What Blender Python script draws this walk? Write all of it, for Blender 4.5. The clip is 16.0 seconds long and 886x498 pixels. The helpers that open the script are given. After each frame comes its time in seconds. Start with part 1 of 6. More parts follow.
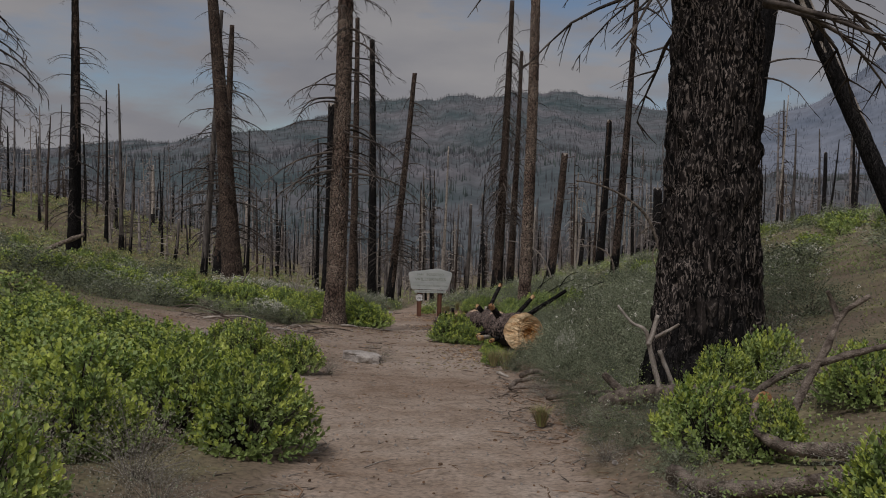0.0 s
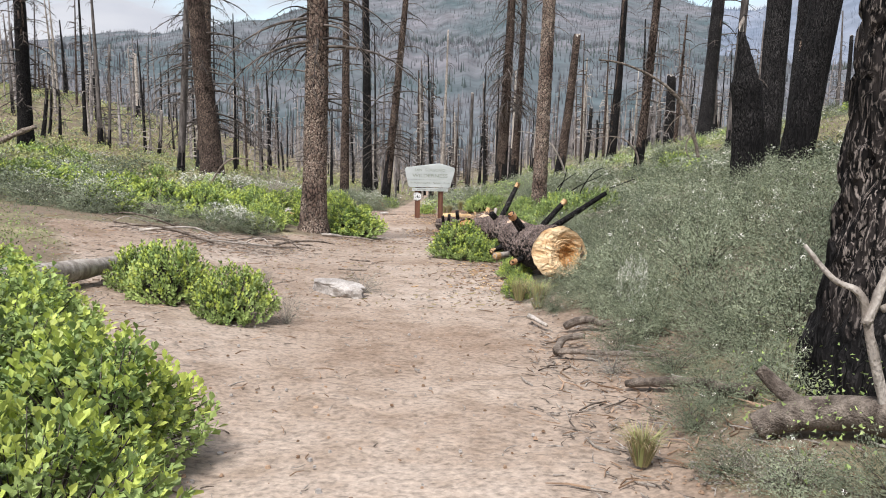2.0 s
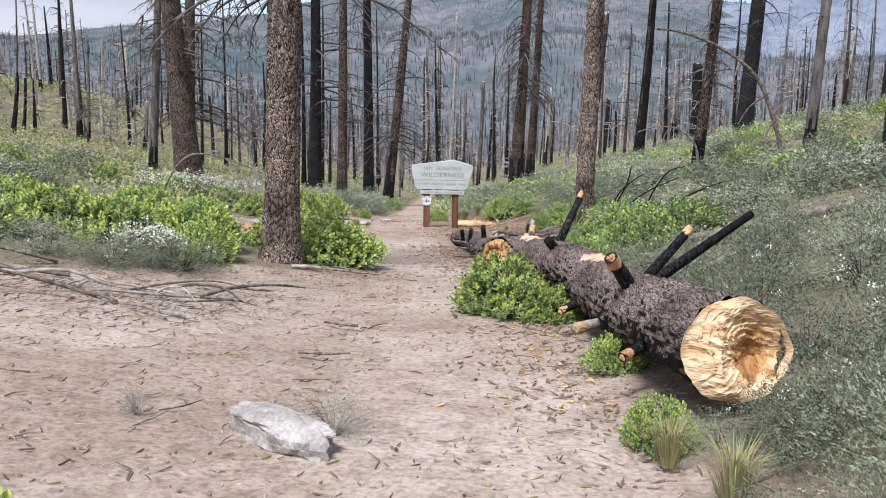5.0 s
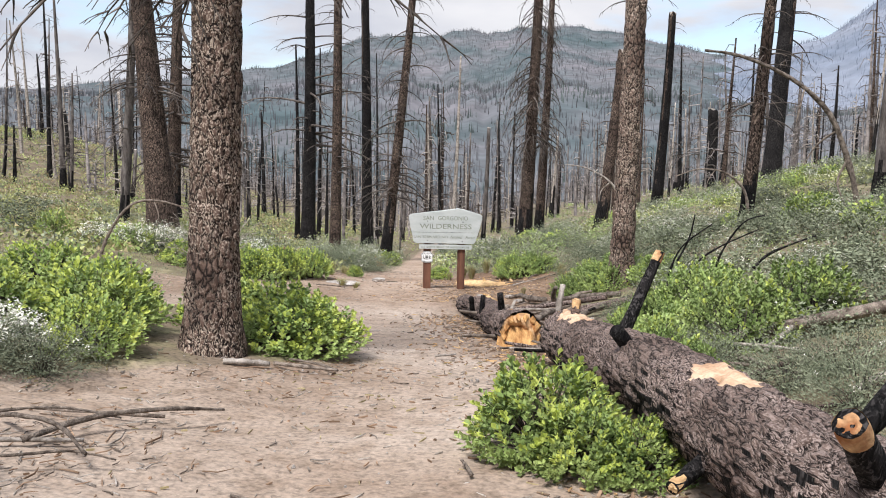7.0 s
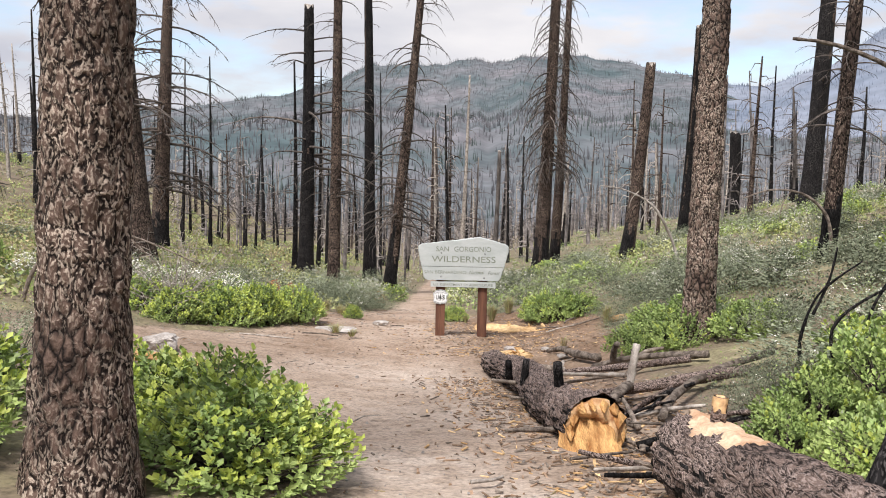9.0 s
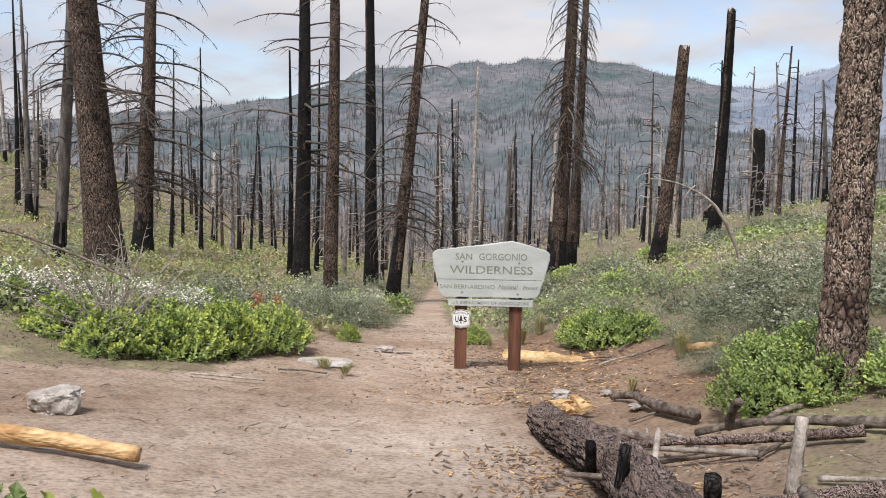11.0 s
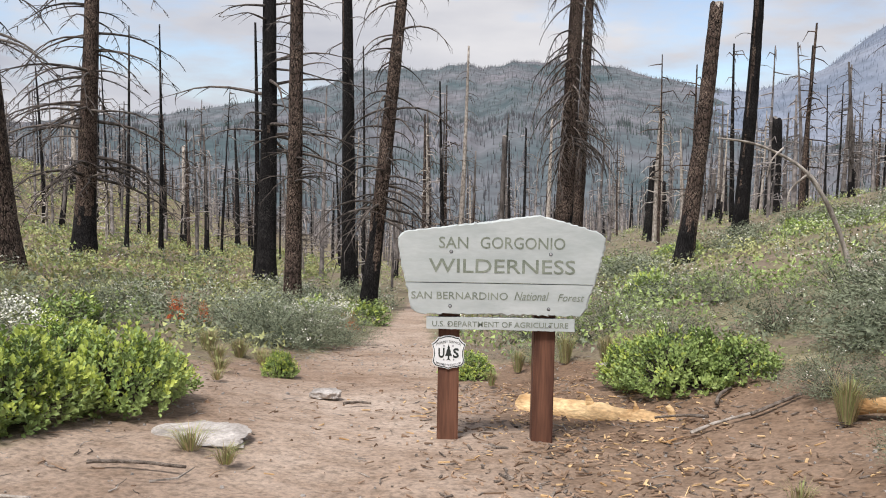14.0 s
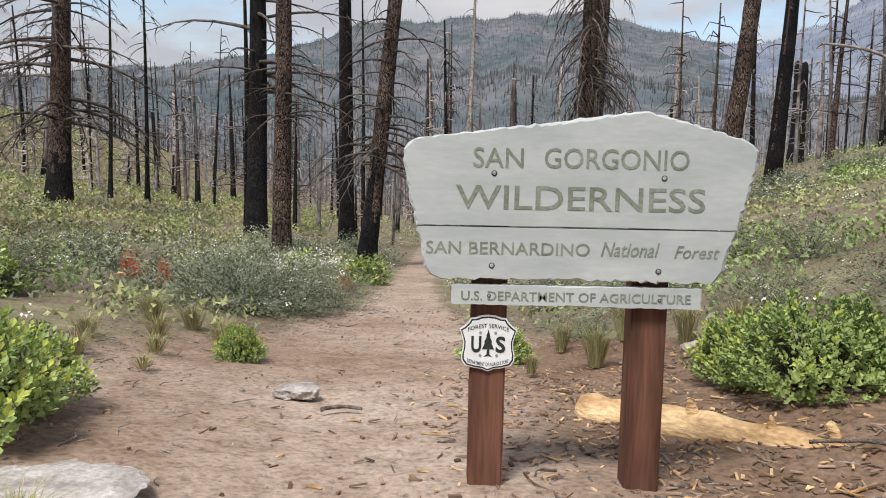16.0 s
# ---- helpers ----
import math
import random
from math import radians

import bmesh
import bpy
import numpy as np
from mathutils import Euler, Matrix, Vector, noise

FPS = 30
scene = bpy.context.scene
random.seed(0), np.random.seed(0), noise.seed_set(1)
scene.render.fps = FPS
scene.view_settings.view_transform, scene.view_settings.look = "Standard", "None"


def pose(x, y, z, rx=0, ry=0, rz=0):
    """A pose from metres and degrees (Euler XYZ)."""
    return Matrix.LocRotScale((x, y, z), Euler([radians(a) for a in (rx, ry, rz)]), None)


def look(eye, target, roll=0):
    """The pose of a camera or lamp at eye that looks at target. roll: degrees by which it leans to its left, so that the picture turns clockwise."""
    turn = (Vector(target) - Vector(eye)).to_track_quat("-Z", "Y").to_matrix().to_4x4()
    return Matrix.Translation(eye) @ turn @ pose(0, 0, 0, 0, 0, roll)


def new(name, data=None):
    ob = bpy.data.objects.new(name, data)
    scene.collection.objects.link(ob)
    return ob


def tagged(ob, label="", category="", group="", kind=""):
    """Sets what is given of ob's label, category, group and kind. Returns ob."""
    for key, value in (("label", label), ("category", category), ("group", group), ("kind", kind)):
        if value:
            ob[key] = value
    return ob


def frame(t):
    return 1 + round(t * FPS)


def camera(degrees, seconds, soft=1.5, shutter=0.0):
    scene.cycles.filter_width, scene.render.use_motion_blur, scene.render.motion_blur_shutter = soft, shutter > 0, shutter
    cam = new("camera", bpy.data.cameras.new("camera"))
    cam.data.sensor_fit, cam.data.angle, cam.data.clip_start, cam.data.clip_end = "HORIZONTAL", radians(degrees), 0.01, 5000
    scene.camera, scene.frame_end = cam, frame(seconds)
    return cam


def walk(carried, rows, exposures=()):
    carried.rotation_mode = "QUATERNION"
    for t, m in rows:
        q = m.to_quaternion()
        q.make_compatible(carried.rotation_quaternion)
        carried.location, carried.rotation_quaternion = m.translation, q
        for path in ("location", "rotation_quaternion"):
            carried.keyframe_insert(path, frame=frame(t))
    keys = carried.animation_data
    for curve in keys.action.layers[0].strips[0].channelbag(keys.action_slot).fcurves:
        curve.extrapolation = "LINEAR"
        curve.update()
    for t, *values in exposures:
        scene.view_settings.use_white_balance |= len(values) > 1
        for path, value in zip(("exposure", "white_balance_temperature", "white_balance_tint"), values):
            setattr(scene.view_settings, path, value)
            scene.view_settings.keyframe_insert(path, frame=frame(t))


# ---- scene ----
cam = camera(52.3, 16.0, soft=1.0)
METRES, EYE, TILT, LEAN, TURN = 25.0, 1.32, 0.0, 0.0, 0.0
ROWS = [
    (0.0, 0.0, 0.0, 0.0, 0.06, -2.47, -1.31),
    (0.5, -0.0028, 0.0371, -0.003, -0.19, -2.84, -1.35),
    (1.0, -0.0016, 0.0727, -0.0064, -0.21, -3.99, -1.27),
    (1.5, -0.0016, 0.1049, -0.0069, -0.15, -7.11, -1.22),
    (2.0, -0.0029, 0.137, -0.007, -0.04, -9.25, -1.05),
    (2.5, -0.0047, 0.1711, -0.0086, 0.03, -9.65, -1.1),
    (3.0, -0.0087, 0.2033, -0.0097, 0.08, -9.72, -1.1),
    (3.5, -0.0096, 0.2356, -0.0123, 0.14, -9.72, -1.05),
    (4.0, -0.011, 0.267, -0.0143, 0.16, -9.68, -1.04),
    (6.5, -0.0133, 0.4269, -0.026, 0.34, -9.31, -0.96),
    (7.0, -0.0135, 0.4615, -0.0294, 0.39, -6.38, -0.99),
    (7.5, -0.0141, 0.494, -0.032, 0.45, -4.98, -0.96),
    (8.0, -0.0149, 0.5266, -0.0334, 0.51, -4.68, -0.93),
    (8.5, -0.0172, 0.5588, -0.035, 0.6, -4.62, -0.92),
    (9.0, -0.0224, 0.5892, -0.0376, 0.64, -4.61, -1.07),
    (11.5, -0.033, 0.7461, -0.0476, 0.77, -4.37, -1.02),
    (12.0, -0.0305, 0.7772, -0.0501, 0.61, -4.3, -1.0),
    (12.5, -0.0296, 0.8086, -0.0531, 0.44, -4.28, -0.99),
    (13.0, -0.0271, 0.8387, -0.0563, 0.25, -4.25, -0.96),
    (13.5, -0.0286, 0.8676, -0.0607, 0.14, -4.22, -0.99),
    (14.0, -0.0307, 0.8964, -0.0656, 0.08, -4.25, -1.03),
    (14.5, -0.0317, 0.9244, -0.0691, 0.07, -4.4, -1.07),
    (15.0, -0.033, 0.951, -0.0725, 0.1, -4.97, -1.08),
    (15.5, -0.0339, 0.9752, -0.0758, 0.14, -6.0, -1.11),
    (16.0, -0.0362, 0.994, -0.0784, 0.16, -7.11, -1.13),
]
EXPOSURES = [(0.0, -1.42, 6500, 15), (0.5, -0.87, 6500, 14), (1.0, -0.22, 6550, 13), (1.5, 0.28, 6600, 12), (2.5, 0.34, 5950, 13), (4.2, 0.31, 5900, 14), (6.5, 0.32, 5850, 14), (7.0, 0.32, 6300, 13), (9.0, 0.34, 6500, 14), (11.4, 0.13, 6450, 14), (12.5, 0.13, 6400, 14), (15.0, 0.06, 6400, 13), (16.0, -0.02, 6400, 13)]
walk(cam, [(t, pose(0, 0, EYE, TILT, LEAN, TURN) @ pose(METRES * x, METRES * y, METRES * z, 90 + pitch, roll, yaw)) for t, x, y, z, yaw, pitch, roll in ROWS], EXPOSURES)

# ---- sky, sun ----
SUN_ELEVATION, SUN_AZIMUTH = 58.0, 205.0
world = bpy.data.worlds.new("sky")
scene.world = world
world.use_nodes = True
wn, wl = world.node_tree.nodes, world.node_tree.links
wn.clear()
sky = wn.new("ShaderNodeTexSky")
sky.sky_type = "NISHITA"
sky.sun_disc = False
sky.sun_elevation, sky.sun_rotation = radians(SUN_ELEVATION), radians(SUN_AZIMUTH)
sky_bg = wn.new("ShaderNodeBackground")
sky_bg.inputs["Strength"].default_value = 0.16
cloud_bg = wn.new("ShaderNodeBackground")
cloud_bg.inputs["Strength"].default_value = 0.72
coord = wn.new("ShaderNodeTexCoord")
stretch = wn.new("ShaderNodeMapping")
stretch.inputs["Scale"].default_value = (1.0, 1.0, 3.4)
clouds = wn.new("ShaderNodeTexNoise")
clouds.inputs["Scale"].default_value = 3.1
clouds.inputs["Detail"].default_value = 9
clouds.inputs["Roughness"].default_value = 0.55
cover = wn.new("ShaderNodeValToRGB")
cover.color_ramp.elements[0].position, cover.color_ramp.elements[1].position = 0.36, 0.5
shade = wn.new("ShaderNodeTexNoise")
shade.inputs["Scale"].default_value = 4.3
shade.inputs["Detail"].default_value = 7
tone = wn.new("ShaderNodeValToRGB")
tone.color_ramp.elements[0].position, tone.color_ramp.elements[1].position = 0.3, 0.68
tone.color_ramp.elements[0].color = (0.66, 0.69, 0.76, 1)
tone.color_ramp.elements[1].color = (1.0, 1.0, 1.0, 1)
blend = wn.new("ShaderNodeMixShader")
sky_out = wn.new("ShaderNodeOutputWorld")
wl.new(coord.outputs["Generated"], stretch.inputs["Vector"])
wl.new(stretch.outputs["Vector"], clouds.inputs["Vector"])
wl.new(stretch.outputs["Vector"], shade.inputs["Vector"])
wl.new(clouds.outputs["Fac"], cover.inputs["Fac"])
wl.new(shade.outputs["Fac"], tone.inputs["Fac"])
wl.new(sky.outputs["Color"], sky_bg.inputs["Color"])
wl.new(tone.outputs["Color"], cloud_bg.inputs["Color"])
wl.new(cover.outputs["Color"], blend.inputs["Fac"])
wl.new(sky_bg.outputs["Background"], blend.inputs[1])
wl.new(cloud_bg.outputs["Background"], blend.inputs[2])
wl.new(blend.outputs["Shader"], sky_out.inputs["Surface"])

sun = new("sun", bpy.data.lights.new("sun", "SUN"))
sun.data.energy, sun.data.angle, sun.data.color = 4.5, radians(16), (1.0, 0.965, 0.92)
_a, _e = radians(SUN_AZIMUTH), radians(SUN_ELEVATION)
sun.matrix_world = look((math.sin(_a) * math.cos(_e) * 50, math.cos(_a) * math.cos(_e) * 50, math.sin(_e) * 50), (0, 0, 0))


# ---- materials ----
def mat(name, dark, light, scale=8.0, rough=0.85, bump=0.3, stretch=(1, 1, 1), spread=(0.35, 0.65), fine=0.25, vary=0.0, island=0.0, depth=0.02, spec=0.3, sheer=0.0):
    """A rough natural surface: two colours by a broad noise, a finer noise over them, and relief."""
    m = bpy.data.materials.new(name)
    m.use_nodes = True
    n, l = m.node_tree.nodes, m.node_tree.links
    b = n["Principled BSDF"]
    b.inputs["Roughness"].default_value = rough
    b.inputs["Specular IOR Level"].default_value = spec
    tc, mp = n.new("ShaderNodeTexCoord"), n.new("ShaderNodeMapping")
    mp.inputs["Scale"].default_value = stretch
    l.new(tc.outputs["Object"], mp.inputs["Vector"])
    n1, n2 = n.new("ShaderNodeTexNoise"), n.new("ShaderNodeTexNoise")
    n1.inputs["Scale"].default_value, n2.inputs["Scale"].default_value = scale, scale * 7
    n1.inputs["Detail"].default_value, n2.inputs["Detail"].default_value = 6, 4
    for x in (n1, n2):
        l.new(mp.outputs["Vector"], x.inputs["Vector"])
    ramp = n.new("ShaderNodeValToRGB")
    ramp.color_ramp.elements[0].position, ramp.color_ramp.elements[1].position = spread
    ramp.color_ramp.elements[0].color, ramp.color_ramp.elements[1].color = (*dark, 1), (*light, 1)
    l.new(n1.outputs["Fac"], ramp.inputs["Fac"])
    hsv = n.new("ShaderNodeHueSaturation")
    l.new(ramp.outputs["Color"], hsv.inputs["Color"])
    mr = n.new("ShaderNodeMapRange")
    mr.inputs["From Min"].default_value, mr.inputs["From Max"].default_value = 0.25, 0.75
    mr.inputs["To Min"].default_value, mr.inputs["To Max"].default_value = 1 - fine, 1 + fine
    l.new(n2.outputs["Fac"], mr.inputs["Value"])
    value = mr.outputs["Result"]
    for amount, node, out in ((vary, "ShaderNodeObjectInfo", "Random"), (island, "ShaderNodeNewGeometry", "Random Per Island")):
        if amount:
            src, r2, mul = n.new(node), n.new("ShaderNodeMapRange"), n.new("ShaderNodeMath")
            r2.inputs["To Min"].default_value, r2.inputs["To Max"].default_value = 1 - amount, 1 + amount
            mul.operation = "MULTIPLY"
            l.new(src.outputs[out], r2.inputs["Value"])
            l.new(r2.outputs["Result"], mul.inputs[0])
            l.new(value, mul.inputs[1])
            value = mul.outputs["Value"]
    l.new(value, hsv.inputs["Value"])
    l.new(hsv.outputs["Color"], b.inputs["Base Color"])
    if bump:
        bp = n.new("ShaderNodeBump")
        bp.inputs["Strength"].default_value, bp.inputs["Distance"].default_value = bump, depth
        add = n.new("ShaderNodeMath")
        add.operation = "ADD"
        l.new(n1.outputs["Fac"], add.inputs[0])
        l.new(n2.outputs["Fac"], add.inputs[1])
        l.new(add.outputs["Value"], bp.inputs["Height"])
        l.new(bp.outputs["Normal"], b.inputs["Normal"])
    if sheer:
        tr, mx = n.new("ShaderNodeBsdfTranslucent"), n.new("ShaderNodeMixShader")
        l.new(hsv.outputs["Color"], tr.inputs["Color"])
        mx.inputs["Fac"].default_value = sheer
        l.new(b.outputs["BSDF"], mx.inputs[1])
        l.new(tr.outputs["BSDF"], mx.inputs[2])
        l.new(mx.outputs["Shader"], n["Material Output"].inputs["Surface"])
    return m


def ground_material():
    """Sandy trodden earth on the trail, darker litter and low herbs beside it, by the plan's trail mask."""
    m = bpy.data.materials.new("earth")
    m.use_nodes = True
    n, l = m.node_tree.nodes, m.node_tree.links
    b = n["Principled BSDF"]
    b.inputs["Roughness"].default_value = 0.95
    b.inputs["Specular IOR Level"].default_value = 0.15
    tc = n.new("ShaderNodeTexCoord")

    def noise_ramp(scale, detail, stops):
        t, r = n.new("ShaderNodeTexNoise"), n.new("ShaderNodeValToRGB")
        t.inputs["Scale"].default_value, t.inputs["Detail"].default_value = scale, detail
        l.new(tc.outputs["Object"], t.inputs["Vector"])
        l.new(t.outputs["Fac"], r.inputs["Fac"])
        els = r.color_ramp.elements
        while len(els) < len(stops):
            els.new(0.5)
        for e, (p, c) in zip(els, stops):
            e.position, e.color = p, (*c, 1)
        return t, r

    def mix(kind, fac, a, c):
        x = n.new("ShaderNodeMix")
        x.data_type, x.blend_type = "RGBA", kind
        if isinstance(fac, float):
            x.inputs["Factor"].default_value = fac
        else:
            l.new(fac, x.inputs["Factor"])
        l.new(a, x.inputs["A"])
        l.new(c, x.inputs["B"])
        return x.outputs["Result"]

    broad, sand = noise_ramp(0.55, 5, [(0.3, (0.28, 0.212, 0.16)), (0.5, (0.36, 0.293, 0.235)), (0.72, (0.45, 0.385, 0.325))])
    t2, grit = noise_ramp(26, 8, [(0.32, (0.55, 0.55, 0.55)), (0.5, (1, 1, 1)), (0.7, (1.25, 1.22, 1.2))])
    t3, stain = noise_ramp(4.5, 6, [(0.36, (0.72, 0.68, 0.64)), (0.55, (1, 1, 1))])
    dirt = mix("MULTIPLY", 0.75, mix("MULTIPLY", 0.8, sand.outputs["Color"], grit.outputs["Color"]), stain.outputs["Color"])
    t4, herb = noise_ramp(1.3, 7, [(0.34, (0.2, 0.155, 0.115)), (0.47, (0.17, 0.138, 0.095)), (0.58, (0.2, 0.178, 0.105)), (0.75, (0.36, 0.31, 0.2))])
    litter = mix("MULTIPLY", 0.9, herb.outputs["Color"], grit.outputs["Color"])
    at = n.new("ShaderNodeAttribute")
    at.attribute_name = "trail"
    edge, rr = n.new("ShaderNodeMath"), n.new("ShaderNodeMapRange")
    edge.operation = "MULTIPLY_ADD"
    l.new(t3.outputs["Fac"], edge.inputs[0])
    edge.inputs[1].default_value = 0.9
    l.new(at.outputs["Fac"], edge.inputs[2])
    rr.inputs["From Min"].default_value, rr.inputs["From Max"].default_value = 0.75, 1.1
    l.new(edge.outputs["Value"], rr.inputs["Value"])
    at2, at3 = n.new("ShaderNodeAttribute"), n.new("ShaderNodeAttribute")
    at2.attribute_name, at3.attribute_name = "debris", "rusty"
    tint, cell, cr = n.new("ShaderNodeRGB"), n.new("ShaderNodeTexVoronoi"), n.new("ShaderNodeValToRGB")
    tint.outputs[0].default_value = (0.6, 0.535, 0.475, 1)
    rust = n.new("ShaderNodeRGB")
    rust.outputs[0].default_value = (1.0, 0.85, 0.73, 1)
    cell.inputs["Scale"].default_value = 70
    cr.color_ramp.elements[0].color, cr.color_ramp.elements[1].color = (0.62, 0.6, 0.58, 1), (1.3, 1.28, 1.26, 1)
    l.new(tc.outputs["Object"], cell.inputs["Vector"])
    l.new(cell.outputs["Color"], cr.inputs["Fac"])
    dirt = mix("MULTIPLY", 0.45, dirt, cr.outputs["Color"])
    dirt = mix("MULTIPLY", at3.outputs["Fac"], dirt, rust.outputs[0])
    dirt = mix("MULTIPLY", at2.outputs["Fac"], dirt, tint.outputs[0])
    l.new(mix("MIX", rr.outputs["Result"], litter, dirt), b.inputs["Base Color"])
    bp = n.new("ShaderNodeBump")
    bp.inputs["Strength"].default_value, bp.inputs["Distance"].default_value = 0.55, 0.02
    add = n.new("ShaderNodeMath")
    add.operation = "ADD"
    l.new(t2.outputs["Fac"], add.inputs[0])
    l.new(t3.outputs["Fac"], add.inputs[1])
    l.new(add.outputs["Value"], bp.inputs["Height"])
    l.new(bp.outputs["Normal"], b.inputs["Normal"])
    return m


def bark_material(name, dark, mid, flake, flakes=0.58, scale=11.0, vary=0.15, tall=0.45, warped=0.1, lying=False):
    """Plated bark: dark furrows between long plates, with pale flakes where the scales have come off."""
    m = bpy.data.materials.new(name)
    m.use_nodes = True
    n, l = m.node_tree.nodes, m.node_tree.links
    b = n["Principled BSDF"]
    b.inputs["Roughness"].default_value, b.inputs["Specular IOR Level"].default_value = 0.92, 0.12
    tc, mp, warp, wadd = n.new("ShaderNodeTexCoord"), n.new("ShaderNodeMapping"), n.new("ShaderNodeTexNoise"), n.new("ShaderNodeVectorMath")
    mp.inputs["Scale"].default_value = (1, tall, 1) if lying else (1, 1, tall)
    warp.inputs["Scale"].default_value, warp.inputs["Detail"].default_value = 9, 4
    wadd.operation = "MULTIPLY_ADD"
    wadd.inputs[1].default_value = (warped, warped, warped)
    l.new(tc.outputs["Object"], mp.inputs["Vector"])
    l.new(mp.outputs["Vector"], warp.inputs["Vector"])
    l.new(warp.outputs["Color"], wadd.inputs[0])
    l.new(mp.outputs["Vector"], wadd.inputs[2])
    vor = n.new("ShaderNodeTexVoronoi")
    vor.feature = "DISTANCE_TO_EDGE"
    vor.inputs["Scale"].default_value = scale
    fl, broad = n.new("ShaderNodeTexNoise"), n.new("ShaderNodeTexNoise")
    fl.inputs["Scale"].default_value, fl.inputs["Detail"].default_value = scale * 5.0, 6
    broad.inputs["Scale"].default_value, broad.inputs["Detail"].default_value = 2.0, 4
    for x in (vor, fl):
        l.new(wadd.outputs["Vector"], x.inputs["Vector"])
    l.new(tc.outputs["Object"], broad.inputs["Vector"])
    plates = n.new("ShaderNodeValToRGB")
    plates.color_ramp.elements[0].position, plates.color_ramp.elements[1].position = 0.02, 0.22
    plates.color_ramp.elements[0].color, plates.color_ramp.elements[1].color = (*dark, 1), (*mid, 1)
    l.new(vor.outputs["Distance"], plates.inputs["Fac"])
    mask, mul, mix = n.new("ShaderNodeValToRGB"), n.new("ShaderNodeMath"), n.new("ShaderNodeMix")
    mask.color_ramp.elements[0].position, mask.color_ramp.elements[1].position = flakes - 0.04, flakes + 0.07
    l.new(fl.outputs["Fac"], mask.inputs["Fac"])
    mul.operation = "MULTIPLY"
    l.new(mask.outputs["Color"], mul.inputs[0])
    spread = n.new("ShaderNodeMapRange")
    spread.inputs["From Min"].default_value, spread.inputs["From Max"].default_value = 0.3, 0.6
    l.new(broad.outputs["Fac"], spread.inputs["Value"])
    l.new(spread.outputs["Result"], mul.inputs[1])
    mix.data_type = "RGBA"
    l.new(mul.outputs["Value"], mix.inputs["Factor"])
    l.new(plates.outputs["Color"], mix.inputs["A"])
    mix.inputs["B"].default_value = (*flake, 1)
    info, rr, hsv = n.new("ShaderNodeObjectInfo"), n.new("ShaderNodeMapRange"), n.new("ShaderNodeHueSaturation")
    rr.inputs["To Min"].default_value, rr.inputs["To Max"].default_value = 1 - vary, 1 + vary
    l.new(info.outputs["Random"], rr.inputs["Value"])
    l.new(rr.outputs["Result"], hsv.inputs["Value"])
    l.new(mix.outputs["Result"], hsv.inputs["Color"])
    l.new(hsv.outputs["Color"], b.inputs["Base Color"])
    relief, bp = n.new("ShaderNodeMath"), n.new("ShaderNodeBump")
    relief.operation = "MULTIPLY_ADD"
    l.new(fl.outputs["Fac"], relief.inputs[0])
    relief.inputs[1].default_value = 0.4
    l.new(vor.outputs["Distance"], relief.inputs[2])
    bp.inputs["Strength"].default_value, bp.inputs["Distance"].default_value = 0.9, 0.035
    l.new(relief.outputs["Value"], bp.inputs["Height"])
    l.new(bp.outputs["Normal"], b.inputs["Normal"])
    return m


EARTH = ground_material()
BARK = bark_material("pine_bark", (0.012, 0.009, 0.008), (0.138, 0.094, 0.074), (0.5, 0.41, 0.33), 0.535, 15.0, 0.12, 0.6)
DARK_BARK = bark_material("dark_pine_bark", (0.007, 0.006, 0.005), (0.062, 0.043, 0.035), (0.25, 0.19, 0.15), 0.55, 11.0, 0.25)
SCORCHED = bark_material("scorched_thick_bark", (0.003, 0.003, 0.003), (0.03, 0.025, 0.023), (0.3, 0.255, 0.225), 0.565, 13.0, 0.1, 0.26, 0.14)
BARK_LOG = bark_material("felled_log_bark", (0.012, 0.009, 0.008), (0.155, 0.112, 0.094), (0.36, 0.285, 0.25), 0.52, 19.0, 0.1, 0.3, 0.3, True)
CHAR = bark_material("charred_bark", (0.004, 0.004, 0.004), (0.014, 0.0128, 0.0128), (0.06, 0.055, 0.053), 0.55, 15.0, 0.3, 0.3, 0.16)
GREY_BARK = mat("grey_weathered_bark", (0.05, 0.043, 0.04), (0.185, 0.165, 0.15), 7, 0.95, 0.6, (1, 1, 0.25), (0.33, 0.66), 0.4, 0.35, depth=0.02, spec=0.1)
TWIG = mat("dead_twigs", (0.04, 0.034, 0.031), (0.135, 0.115, 0.1), 6, 0.9, 0.0, fine=0.3, island=0.4, spec=0.1)
PALE_WOOD = mat("bleached_dead_wood", (0.19, 0.162, 0.135), (0.46, 0.415, 0.365), 12, 0.85, 0.6, (1, 1, 0.6), fine=0.25, vary=0.2, spec=0.2)
LIMB_BARK = mat("grey_limb_bark", (0.085, 0.066, 0.053), (0.3, 0.25, 0.205), 16, 0.9, 0.9, (1, 1, 1), fine=0.3, vary=0.2, spec=0.2)
SCAR_WOOD = mat("bare_scarred_wood", (0.4, 0.24, 0.14), (0.66, 0.48, 0.33), 7, 0.8, 0.4, fine=0.25, spec=0.2)
CUT_WOOD = mat("sawn_orange_wood", (0.26, 0.1, 0.035), (0.72, 0.5, 0.27), 9, 0.8, 0.35, fine=0.25, vary=0.1, spec=0.25)
CHOPPED_WOOD = mat("pale_chopped_wood", (0.42, 0.21, 0.075), (0.76, 0.58, 0.36), 5, 0.8, 0.5, (1, 1, 3), (0.3, 0.62), fine=0.22, spec=0.2)
TORN_WOOD = mat("torn_orange_wood", (0.24, 0.095, 0.028), (0.62, 0.37, 0.15), 8, 0.8, 0.7, (2.5, 0.6, 1), (0.3, 0.66), fine=0.3, spec=0.2)
